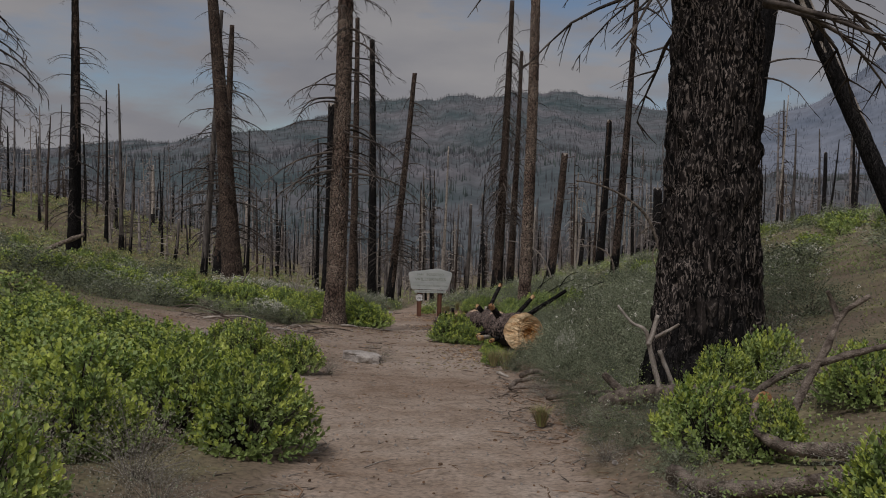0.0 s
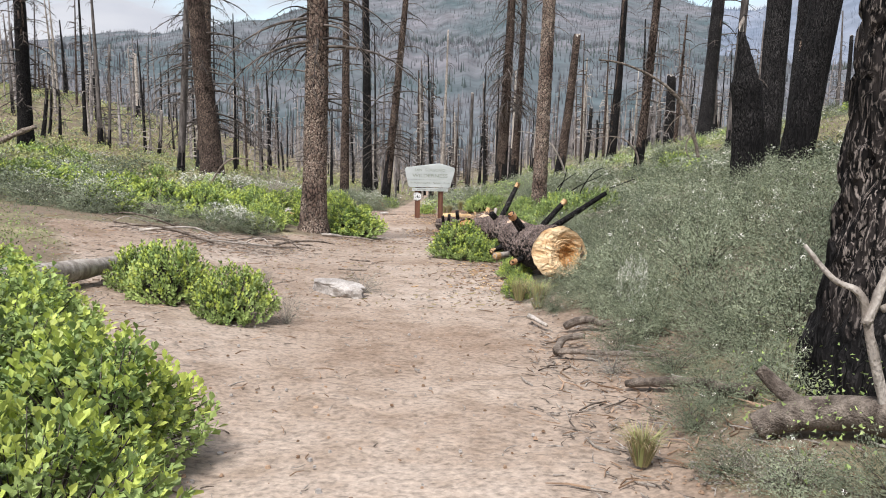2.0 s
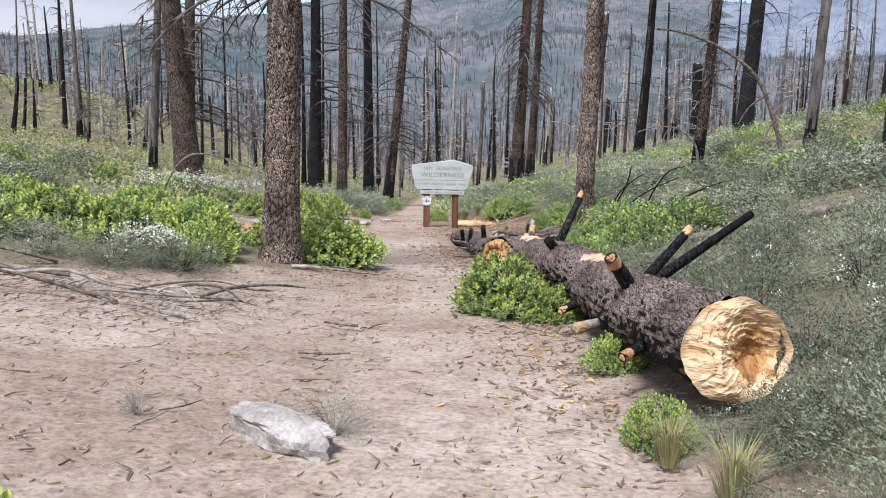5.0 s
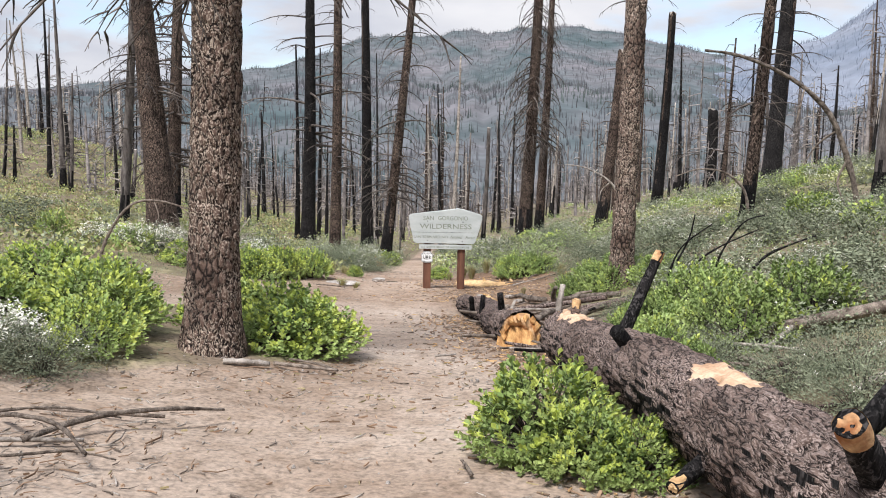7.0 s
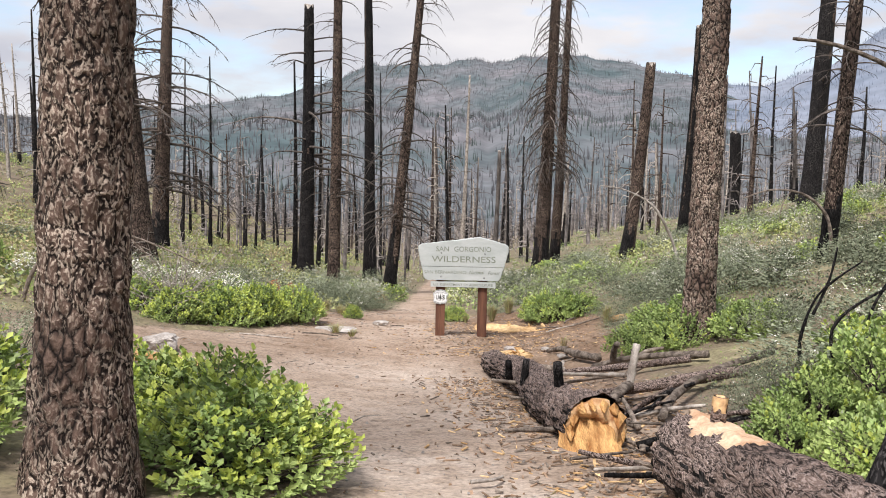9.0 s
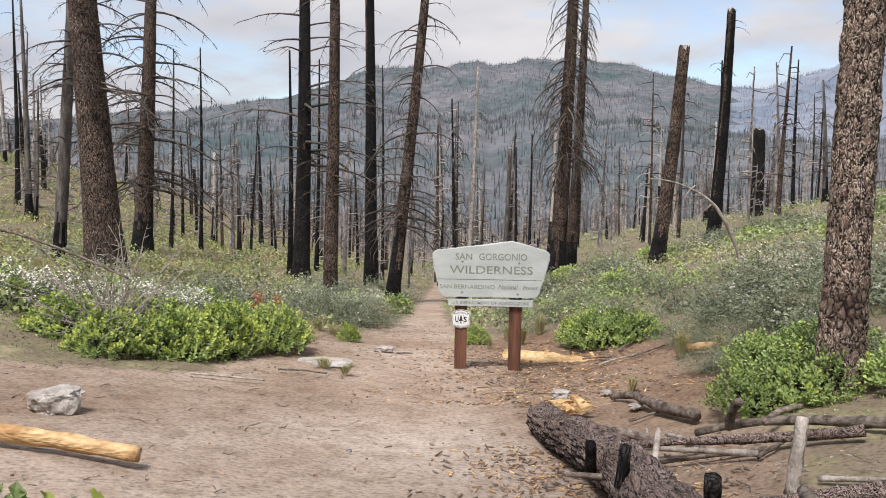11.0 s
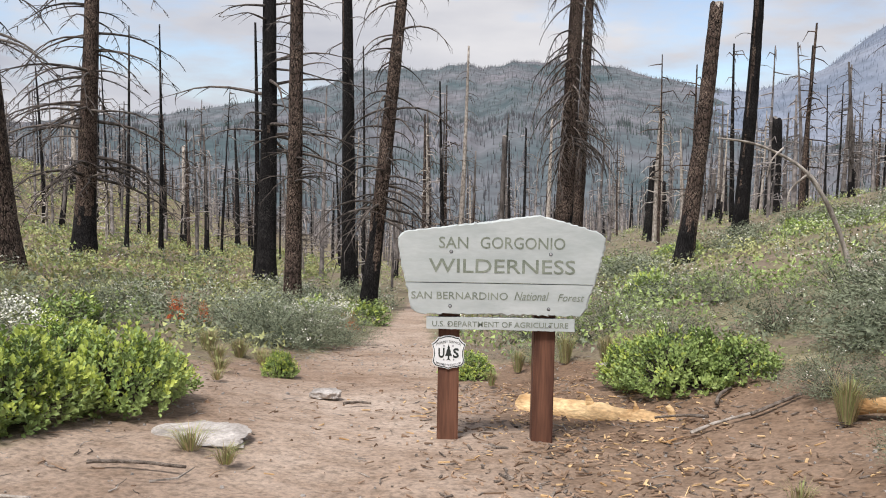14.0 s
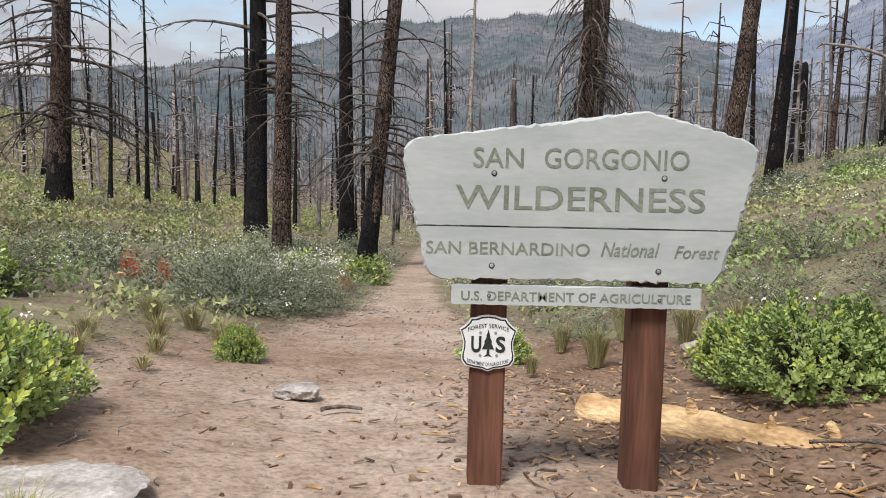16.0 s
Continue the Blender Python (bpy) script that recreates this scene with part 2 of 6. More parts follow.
YELLOW_WOOD = mat("peeled_yellow_wood", (0.34, 0.19, 0.075), (0.7, 0.5, 0.27), 6, 0.75, 0.7, (0.5, 0.5, 1.6), fine=0.35, spec=0.25)
LEAF = mat("glossy_green_leaves", (0.18, 0.255, 0.08), (0.35, 0.435, 0.145), 3, 0.5, 0.0, fine=0.2, vary=0.16, island=0.32, spec=0.3, sheer=0.16)
YOUNG_LEAF = mat("yellow_green_shoots", (0.4, 0.48, 0.1), (0.58, 0.64, 0.16), 3, 0.5, 0.0, fine=0.2, island=0.3, spec=0.4, sheer=0.35)
SAGE = mat("grey_green_leaves", (0.115, 0.138, 0.088), (0.268, 0.292, 0.195), 5, 0.75, 0.0, fine=0.2, vary=0.28, island=0.26, spec=0.1, sheer=0.12)
HERB = mat("meadow_green_leaves", (0.24, 0.27, 0.1), (0.43, 0.45, 0.2), 0.6, 0.7, 0.0, fine=0.2, vary=0.15, island=0.28, spec=0.15, sheer=0.2)
FLOWER = mat("cream_flowers", (0.58, 0.57, 0.48), (0.78, 0.77, 0.7), 4, 0.8, 0.0, island=0.25, spec=0.2)
STRAW = mat("dry_straw_grass", (0.27, 0.22, 0.11), (0.45, 0.38, 0.22), 3, 0.8, 0.0, island=0.3, spec=0.2, sheer=0.2)
RED_LEAF = mat("rust_red_leaves", (0.42, 0.07, 0.02), (0.62, 0.17, 0.05), 3, 0.7, 0.0, island=0.35, spec=0.25, sheer=0.2)
DRY_TWIG = mat("dry_grey_twigs", (0.17, 0.15, 0.135), (0.34, 0.31, 0.28), 6, 0.9, 0.0, fine=0.3, island=0.4, spec=0.1)
DRY_LEAF = mat("dry_grey_leaves", (0.2, 0.19, 0.15), (0.36, 0.34, 0.27), 4, 0.8, 0.0, fine=0.2, island=0.45, spec=0.15, sheer=0.15)
FAR_BARK = mat("distant_grey_bark", (0.1, 0.09, 0.086), (0.29, 0.262, 0.245), 3, 0.95, 0.0, fine=0.3, island=0.45, spec=0.1)
CHIP = mat("brown_bark_flakes", (0.13, 0.08, 0.05), (0.36, 0.25, 0.17), 5, 0.85, 0.2, island=0.4, spec=0.15)
STONE = mat("pale_granite", (0.24, 0.215, 0.19), (0.45, 0.415, 0.38), 7, 0.85, 0.5, fine=0.3, vary=0.2, spec=0.3)
SIGN_PAINT = mat("grey_green_sign_paint", (0.39, 0.425, 0.41), (0.48, 0.51, 0.495), 2.2, 0.6, 0.25, (1, 1, 3), fine=0.06, depth=0.004)
LETTER = mat("olive_routed_letters", (0.17, 0.195, 0.15), (0.25, 0.275, 0.22), 9, 0.8, 0.2, fine=0.2)
POST_WOOD = mat("red_brown_stained_timber", (0.075, 0.032, 0.02), (0.17, 0.078, 0.047), 9, 0.7, 0.5, (1, 1, 0.08), fine=0.3, vary=0.1, depth=0.006)
ENAMEL = mat("white_enamel", (0.68, 0.69, 0.68), (0.78, 0.79, 0.78), 6, 0.4, 0.1, fine=0.05)
BLACK_PAINT = mat("black_paint", (0.018, 0.024, 0.02), (0.035, 0.042, 0.038), 8, 0.5, 0.1, fine=0.1)
STEEL = mat("dull_steel", (0.2, 0.2, 0.2), (0.36, 0.36, 0.37), 20, 0.5, 0.1, fine=0.2)
# Blue-grey haze is mixed into the base colours of the distant hills and trees.
HAZY_HILL = mat("hazy_burnt_wooded_hillside", (0.076, 0.102, 0.108), (0.158, 0.155, 0.166), 0.005, 1.0, 0.0, (1, 1, 1), (0.35, 0.65), 0.3, spec=0.0)
HAZY_SNAG = mat("hazy_distant_burnt_trees", (0.096, 0.101, 0.108), (0.15, 0.15, 0.158), 0.01, 1.0, 0.0, island=0.35, spec=0.0)
HAZY_PINE = mat("hazy_distant_pines", (0.075, 0.096, 0.09), (0.11, 0.13, 0.12), 0.01, 1.0, 0.0, island=0.3, spec=0.0)


# Haze put into the colour: the far right-hand mountain is painted bluer and paler.
HAZE_BLUE = mat("haze_blue_mountain", (0.15, 0.178, 0.225), (0.218, 0.24, 0.283), 0.004, 1.0, 0.0, (1, 1, 1), (0.35, 0.65), 0.2, spec=0.0)


# ---- mesh helpers ----
def mesh_from(name, verts, faces, mats, face_mats=None, smooth=False):
    me = bpy.data.meshes.new(name)
    me.from_pydata(verts, [], faces)
    for m in mats:
        me.materials.append(m)
    if face_mats is not None:
        me.polygons.foreach_set("material_index", face_mats)
    if smooth:
        me.polygons.foreach_set("use_smooth", [True] * len(me.polygons))
    me.update()
    return me


def part(name, bm, material, parent, label=""):
    """A bmesh, or a ready mesh, as one mesh object under a thing or a part."""
    if isinstance(bm, bmesh.types.BMesh):
        me = bpy.data.meshes.new(name)
        bm.to_mesh(me)
        bm.free()
    else:
        me = bm
    if material:
        me.materials.clear()
        me.materials.append(material)
    ob = new(name, me)
    ob.parent = parent
    return tagged(ob, label)


class Soup:
    """Vertices and faces gathered into one mesh."""

    def __init__(self):
        self.v, self.f, self.m = [], [], []

    def tube(self, pts, radii, sides=6, mat_index=0, cap=True, wobble=0.0, rng=random):
        pts = [Vector(p) for p in pts]
        start, last = len(self.v), len(pts) - 1
        side = None
        for i, p in enumerate(pts):
            d = (pts[min(i + 1, last)] - pts[max(i - 1, 0)]).normalized()
            if side is None:
                side = d.orthogonal().normalized()
            side = (side - d * side.dot(d)).normalized()
            up = d.cross(side)
            for k in range(sides):
                a = 2 * math.pi * k / sides
                r = radii[i] * (1 + (rng.uniform(-wobble, wobble) if wobble else 0))
                self.v.append(tuple(p + side * (r * math.cos(a)) + up * (r * math.sin(a))))
        for i in range(last):
            for k in range(sides):
                a, b = start + i * sides + k, start + i * sides + (k + 1) % sides
                self.f.append((a, b, b + sides, a + sides))
                self.m.append(mat_index)
        if cap and sides > 2:
            self.f.append(tuple(start + k for k in reversed(range(sides))))
            self.f.append(tuple(start + last * sides + k for k in range(sides)))
            self.m += [mat_index, mat_index]

    def leaf(self, p, d, n, length, width, mat_index=0):
        """A pointed oval leaf of four corners, folded along its middle."""
        d, n = d.normalized(), n.normalized()
        s = d.cross(n)
        if s.length < 1e-4:
            s = d.orthogonal()
        s = s.normalized() * (width / 2)
        i = len(self.v)
        mid = p + d * (length * 0.55)
        lift = n * (width * 0.18)
        self.v += [tuple(p), tuple(mid + s + lift), tuple(p + d * length), tuple(mid - s + lift)]
        self.f += [(i, i + 1, i + 2), (i, i + 2, i + 3)]
        self.m += [mat_index, mat_index]

    def needle(self, p, d, n, length, width, mat_index=0):
        """A slim leaf of three corners."""
        s = d.cross(n)
        s = (s.normalized() if s.length > 1e-4 else d.orthogonal().normalized()) * (width / 2)
        i, mid = len(self.v), p + d * (length * 0.3)
        self.v += [tuple(mid - s), tuple(mid + s), tuple(p + d * length)]
        self.f.append((i, i + 1, i + 2))
        self.m.append(mat_index)

    def mesh(self, name, mats, smooth=False):
        return mesh_from(name, self.v, self.f, mats, self.m, smooth)


# ---- the lie of the land ----
PROFILE_Y = (-40, 0, 5.4, 12.4, 19.4, 21.0, 24.9, 28.6, 34.2, 41.5, 60, 100, 180, 400, 900)
PROFILE_Z = (2.2, 0.08, -0.24, -0.78, -1.25, -1.45, -1.84, -2.03, -2.57, -3.3, -5.1, -8.6, -15, -30, -52)
EDGE_Y = (-5, 3, 6, 8.2, 10.5, 13, 15, 17.2, 19.0, 21.3, 23, 25.4, 26.6, 29, 31.5, 33, 36, 41, 60)
EDGE_L = (-0.8, -0.6, -1.0, -1.8, -3.0, -4.0, -5.2, -3.2, -1.4, -2.2, -5.5, -5.2, -3.2, -3.0, -3.3, -2.4, -2.0, -1.8, -1.9)
EDGE_R = (0.8, 0.75, 1.0, 1.25, 1.15, 1.3, 1.5, 1.4, 1.2, 1.2, 1.2, 1.8, 2.1, 1.9, 1.0, -0.3, -0.9, -1.1, -1.2)
AZ = (-180, -60, -32, -24, -16, -12, -5, -2, 1, 5, 9, 14, 18, 22, 26, 32, 45, 180)
ELEV_NEAR = (3, 2.6, 2.6, 2.9, 3.5, 4.0, 5.0, 4.5, 4.2, 5.0, 4.7, 4.0, 3.4, 3.0, 3.0, 3, 3, 3)
ELEV_FAR = (3, 2.6, 2.6, 2.9, 3.5, 4.4, 6.4, 6.2, 6.8, 7.1, 6.7, 6.1, 5.4, 6.6, 9.0, 10.4, 9, 3)


def smooth_interp(x, xs, ys):
    w = 1.2
    return (np.interp(x - w, xs, ys) + 2 * np.interp(x, xs, ys) + np.interp(x + w, xs, ys)) / 4


def ramp01(x, a, b):
    t = np.clip((x - a) / (b - a), 0, 1)
    return t * t * (3 - 2 * t)


def height(x, y):
    """The ground's height, for numbers or arrays."""
    x, y = np.asarray(x, float), np.asarray(y, float)
    z = smooth_interp(y, PROFILE_Y, PROFILE_Z)
    mid = np.interp(y, (0, 28, 34, 42), (0.0, -0.3, -1.3, -1.45))
    right = np.clip(x - mid - 0.9, 0, None)
    left = np.clip(mid - x - 1.0, 0, None)
    r, le = 26 * np.tanh(right / 26), 34 * np.tanh(left / 34)
    z = z + 0.22 * r + 0.0042 * r * r + 0.105 * le + 0.0035 * le * le
    z = z + 0.05 * np.sin(x * 1.1 + y * 0.45) * np.sin(y * 0.83 - x * 0.3) * np.clip((right + left) / 3, 0.25, 1.6)
    z = z + 0.35 * np.sin(x * 0.21 + 1) * np.sin(y * 0.17) * np.clip((right + left - 6) / 20, 0, 1)
    z = z + 4.0 * ramp01(left, 14, 36) * ramp01(y, 45, 95) * (1 - ramp01(y, 120, 200))
    dist = np.hypot(x, y)
    az = np.degrees(np.arctan2(x, y))
    far = ramp01(dist, 350, 1100)
    wave = 1 + 0.05 * np.sin(az * 1.9) + 0.035 * np.sin(az * 4.7 + 1)
    z = z * (1 - far) + far * (np.tan(np.radians(np.interp(az, AZ, ELEV_NEAR) * wave)) * 1100 * ramp01(dist, 250, 1500))
    peak = np.tan(np.radians(np.interp(az, AZ, ELEV_FAR))) * 3200
    z = z + ramp01(dist, 1500, 3200) * (peak - np.tan(np.radians(np.interp(az, AZ, ELEV_NEAR))) * 1100)
    z = z + ramp01(dist, 500, 2500) * 26 * np.sin(x * 0.0061 + 2) * np.sin(y * 0.0053 + x * 0.002)
    return z


def trail_mask(x, y):
    """1 on bare earth, falling to 0 over about 0.6 m beside it."""
    inside = np.minimum(x - np.interp(y, EDGE_Y, EDGE_L), np.interp(y, EDGE_Y, EDGE_R) - x)
    return np.clip(0.5 + inside / 0.6, 0, 1)


def ground(x, y):
    return float(height(x, y))


def build_ground():
    def axis(near, step, far, count, centre=0.0):
        core = np.arange(-near, near + step / 2, step)
        out = near + (far - near) * (np.linspace(0, 1, count + 1)[1:]) ** 3.2
        return np.concatenate([-out[::-1], core, out]) + centre

    xs, ys = axis(9, 0.14, 4200, 70), axis(21, 0.16, 4200, 80, 18.0)
    gx, gy = np.meshgrid(xs, ys)
    gz = height(gx, gy)
    mask = trail_mask(gx, gy)
    near = np.exp(-((gx / 9) ** 2)) * ((gy > -2) & (gy < 42))
    gz = gz - 0.035 * mask * near
    flat = np.stack([gx * 2.3, gy * 2.3], -1).reshape(-1, 2)
    rough = np.array([noise.fractal(Vector((a, b, 0)), 0.7, 2.0, 3) if k else 0.0 for (a, b), k in zip(flat, near.ravel() > 0.05)]).reshape(gz.shape)
    gz = gz + 0.018 * rough * near
    w, h = len(xs), len(ys)
    verts = np.stack([gx, gy, gz], -1).reshape(-1, 3)
    idx = np.arange(w * h).reshape(h, w)
    faces = np.stack([idx[:-1, :-1], idx[:-1, 1:], idx[1:, 1:], idx[1:, :-1]], -1).reshape(-1, 4)
    centre = verts[faces].mean(1)
    away = np.hypot(centre[:, 0], centre[:, 1])
    # Beyond 330 m the colours carry haze; far faces on the right are bluer.
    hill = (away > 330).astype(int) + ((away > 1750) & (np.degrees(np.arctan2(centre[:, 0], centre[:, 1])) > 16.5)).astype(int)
    me = mesh_from("ground", verts.tolist(), faces.tolist(), [EARTH, HAZY_HILL, HAZE_BLUE], hill.tolist(), True)
    at = me.attributes.new("trail", "FLOAT", "POINT")
    at.data.foreach_set("value", mask.ravel())
    worn = np.abs(gx - np.interp(gy, (0, 12, 20, 28, 34, 60), (0.05, -0.1, -0.5, -1.3, -1.4, -1.6)))
    debris = np.clip((worn - 0.5) / 0.7, 0, 1) * (0.35 + 0.65 * ramp01(gy, 20, 26)) * (0.45 + 0.55 * ramp01(gx, -1.2, 0.6)) + 0.5 * ramp01(gx, 0.7, 1.3) * (1 - ramp01(gy, 14, 20))
    me.attributes.new("debris", "FLOAT", "POINT").data.foreach_set("value", np.clip(debris, 0, 1).ravel())
    me.attributes.new("rusty", "FLOAT", "POINT").data.foreach_set("value", (0.3 * ramp01(gy, 23, 29)).ravel())
    tagged(new("ground", me), "sandy trail through scrub on a burnt slope, hills beyond", "ground", kind="structure")


build_ground()


# ---- dead pines ----
def trunk_line(h, lean, bend, rng, steps):
    """The trunk's middle line from its foot: lean is metres sideways (x, y) at the top."""
    pts = []
    for i in range(steps + 1):
        t = i / steps
        pts.append(Vector((lean[0] * t + bend * math.sin(t * 3.1), lean[1] * t + bend * 0.5 * math.sin(t * 4.4 + 1), h * t)))
    return pts


def bark_trunk(name, line, r0, r1, flare, mats, char, rng, sides, rough, snapped, rings, plate_w=15.0, plate_h=4.2):
    """A trunk with raised bark plates, a flared foot and, where it snapped, a splintered top."""
    verts, faces, fm = [], [], []
    n = len(line) - 1
    h = line[-1].z
    off = rng.uniform(0, 50)
    for i in range(rings + 1):
        t = i / rings
        p = line[min(int(t * n), n - 1)].lerp(line[min(int(t * n), n - 1) + 1], t * n - min(int(t * n), n - 1))
        r = r0 + (r1 - r0) * t
        z = h * t
        if snapped > 2:
            r *= 1 - 0.8 * max(0.0, (t - 0.66) / 0.34) ** 0.8
        r *= 1 + flare * math.exp(-z / (r0 * 1.6))
        for k in range(sides):
            a = 2 * math.pi * k / sides
            c, s = math.cos(a), math.sin(a)
            q = Vector((c * r0 * 9 + off, s * r0 * 9, z * 2.0))
            d = 0.0
            if rough:
                v = noise.voronoi(Vector((c * r0 * plate_w + off, s * r0 * plate_w, z * plate_h + 0.5 * noise.noise(q * 0.6))))[0]
                d = rough * (min((v[1] - v[0]) * 3.0, 1.0) - 0.55) + rough * 0.6 * noise.noise(q * 2.3)
            d += r * 0.04 * noise.noise(q * 0.25)
            top = rng.uniform(-0.5, 0.35) * r0 * snapped if i == rings and snapped else 0
            verts.append((p.x + c * (r + d), p.y + s * (r + d), p.z + top - (0.25 if i == 0 else 0)))
    for i in range(rings):
        for k in range(sides):
            a, b = i * sides + k, i * sides + (k + 1) % sides
            faces.append((a, b, b + sides, a + sides))
            z = h * i / rings
            burnt = char * (1 + 1.3 * noise.noise(Vector((math.cos(k * 6.28 / sides) * 1.3, math.sin(k * 6.28 / sides) * 1.3, off))) + 0.5 * noise.noise(Vector((k * 3.1, z * 3, off))))
            fm.append(1 if z < burnt else 0)
    faces.append(tuple(rings * sides + k for k in range(sides)))
    fm.append(2 if snapped else 0)
    return mesh_from(name, verts, faces, mats, fm, True)


def add_branch(soup, start, out, length, r, droop, rng, twigs, sides=5, level=0):
    """A dead limb: leaves the trunk, arches down and turns up or hangs, with side twigs."""
    pts, p, d = [start.copy()], start.copy(), out.normalized()
    steps = 6 if level == 0 else 3 if level == 1 else 2
    side_bias = rng.uniform(-0.25, 0.25)
    for i in range(steps):
        t = i / steps
        d = (d + Vector((rng.uniform(-0.16, 0.16) - side_bias * out.y * 0.3, rng.uniform(-0.16, 0.16) + side_bias * out.x * 0.3, -droop * (0.25 + t) * 0.5 + (0.25 if t > 0.8 and droop > 0 else 0)))).normalized()
        p = p + d * (length / steps)
        pts.append(p.copy())
        if twigs and i >= 1 and level < 2 and (level == 0 or i == 1):
            for _ in range(twigs):
                side = Vector((-d.y, d.x, 0)) * rng.choice((-1, 1)) + d * 0.7 + Vector((0, 0, rng.uniform(-0.7, 0.25)))
                add_branch(soup, p, side, length * rng.uniform(0.15, 0.36) * (1.1 - t * 0.6), r * 0.4, droop * 0.8, rng, 1 if twigs > 1 and level == 0 else 0, 3, level + 1)
    radii = [max(r * (1 - 0.85 * i / steps), 0.003) for i in range(len(pts))]
    soup.tube(pts, radii, sides, 0, cap=False)


def dead_pine(x, y, r, h, lean=(0, 0), char=0.0, branches=0, reach=1.6, low=2.5, droop=0.5, snapped=0.0, taper=0.35, bark=None, detail=0, twigs=1, seed=0, label="", bend=0.05, flare=0.35, down=0.0, limb_mat=None, sink=0.0, stubs=0):
    rng = random.Random(seed * 977 + 13)
    root = new("dead_pine")
    root.location = (x, y, ground(x, y) - sink)
    line = trunk_line(h, lean, bend, rng, 12)
    sides, rings, rough = ((10, 10, 0.0), (20, 46, 0.012), (72, 300, 0.02))[detail]
    me = bark_trunk("trunk", line, r, r * taper, flare, [bark or DARK_BARK, CHAR, PALE_WOOD], char, rng, sides, 0.05 if r > 0.38 and detail == 2 else rough, snapped, rings, *((17.0, 3.6) if r > 0.38 and detail == 2 else (15.0, 4.2)))
    part("trunk", me, None, root)
    soup = Soup()
    for _ in range(branches):
        z = low + (h * 0.97 - low) * rng.random() ** 1.5
        t = z / h
        i = min(int(t * 12), 11)
        p = line[i].lerp(line[i + 1], t * 12 - i)
        a = rng.uniform(0, 2 * math.pi)
        rad = r * (1 + (taper - 1) * t)
        out = Vector((math.cos(a), math.sin(a), rng.uniform(-0.25, 0.3) - down))
        ln = reach * (1.1 - 0.65 * t) * rng.uniform(0.45, 1.15)
        add_branch(soup, p + Vector((math.cos(a), math.sin(a), 0)) * rad * 0.7, out, ln, max(0.010, ln * 0.0155) + y * 0.00009, droop, rng, twigs)
    for _ in range(stubs):
        z = rng.uniform(low * 0.4, h * 0.9)
        t = z / h
        i = min(int(t * 12), 11)
        p = line[i].lerp(line[i + 1], t * 12 - i)
        a = rng.uniform(0, 2 * math.pi)
        add_branch(soup, p + Vector((math.cos(a), math.sin(a), 0)) * r * 0.5, Vector((math.cos(a), math.sin(a), 0.1)), rng.uniform(0.25, 0.6), 0.02, 0.2, rng, 0)
    if soup.v:
        part("crown", soup.mesh("crown", [limb_mat or TWIG], True), None, root, "bare dead limbs and twigs")
    return tagged(root, label or "dead standing pine with charred bark and bare limbs", "tree", "burnt pines")


# x, y, foot radius, height, then what sets each apart
dead_pine(2.25, 7.6, 0.40, 12, (-0.1, 0.2), char=0.5, bark=SCORCHED, branches=91, reach=2.2, low=3.2, taper=0.6, detail=2, twigs=2, seed=1, label="huge dead pine with thick furrowed bark charred black")
dead_pine(-2.25, 18.75, 0.21, 11, (0.15, 0), bark=BARK, branches=88, reach=1.8, low=3.1, taper=0.5, detail=2, twigs=2, seed=2, droop=0.6, label="dead pine with plated brown bark beside the trail")
dead_pine(-9.1, 39.2, 0.43, 13, (-1.1, 0), branches=60, reach=2.0, low=4.4, taper=0.5, detail=1, twigs=2, seed=3, droop=0.5, label="stout dead pine with drooping bare limbs on dark bark")
dead_pine(-10.7, 40.2, 0.16, 12, (0.7, 0), char=1.1, branches=34, reach=1.5, low=3, taper=0.5, detail=1, twigs=1, seed=4, bark=GREY_BARK, label="thin leaning dead pine with pale peeled patches")
dead_pine(-13.4, 54.0, 0.38, 15, (0.6, 0), char=1.2, branches=80, reach=3.9, low=2.4, taper=0.35, detail=1, twigs=2, seed=5, droop=0.55, label="dead pine with a dense crown of drooping bare limbs")
dead_pine(-12.8, 31.2, 0.24, 11, (0, 0), char=7, branches=76, reach=1.5, low=1.5, taper=0.35, detail=1, twigs=2, seed=6, label="thin dead pine charred black with fine twigs")
dead_pine(-9.2, 17.0, 0.25, 11, (0, 0), branches=68, reach=2.0, low=3.0, detail=0, twigs=2, seed=8, droop=0.7)
dead_pine(-4.5, 44.7, 0.21, 14, (0.05, 0), branches=54, reach=1.5, low=3, taper=0.5, detail=1, seed=9, label="dead pine with rough dark brown bark")
dead_pine(-6.8, 53.0, 0.33, 11.3, (0.1, 0), char=30, snapped=1, branches=26, reach=4.6, low=4.5, taper=0.6, droop=0.35, detail=1, seed=10, label="dead pine trunk charred wholly black")
dead_pine(-4.6, 59.0, 0.3, 17, (-0.3, 0), char=30, branches=23, reach=2.0, low=5, taper=0.55, detail=1, seed=11, label="dead pine trunk charred wholly black")
dead_pine(-2.75, 46.2, 0.22, 12, (1.1, 0.2), char=1.4, branches=91, reach=2.3, low=2.4, taper=0.5, detail=1, twigs=1, seed=12, droop=0.75, label="leaning dead pine with ribs of drooping bare limbs")
dead_pine(2.28, 25.0, 0.17, 12, (0.1, 0.1), bark=BARK, branches=17, reach=1.0, low=4.2, taper=0.6, detail=2, twigs=1, seed=13, label="slender dead pine with flaking brown bark")
dead_pine(3.15, 52.5, 0.32, 17, (0.5, 0), char=2.0, branches=137, reach=2.2, low=4.5, taper=0.4, detail=1, twigs=2, seed=14, droop=1.0, down=0.3, label="dead pine with limbs hanging close to its trunk")
dead_pine(4.2, 56.5, 0.25, 15, (0.4, 0), char=1.0, branches=91, reach=1.8, low=4.5, taper=0.4, detail=1, twigs=1, seed=15, droop=1.0, down=0.3)
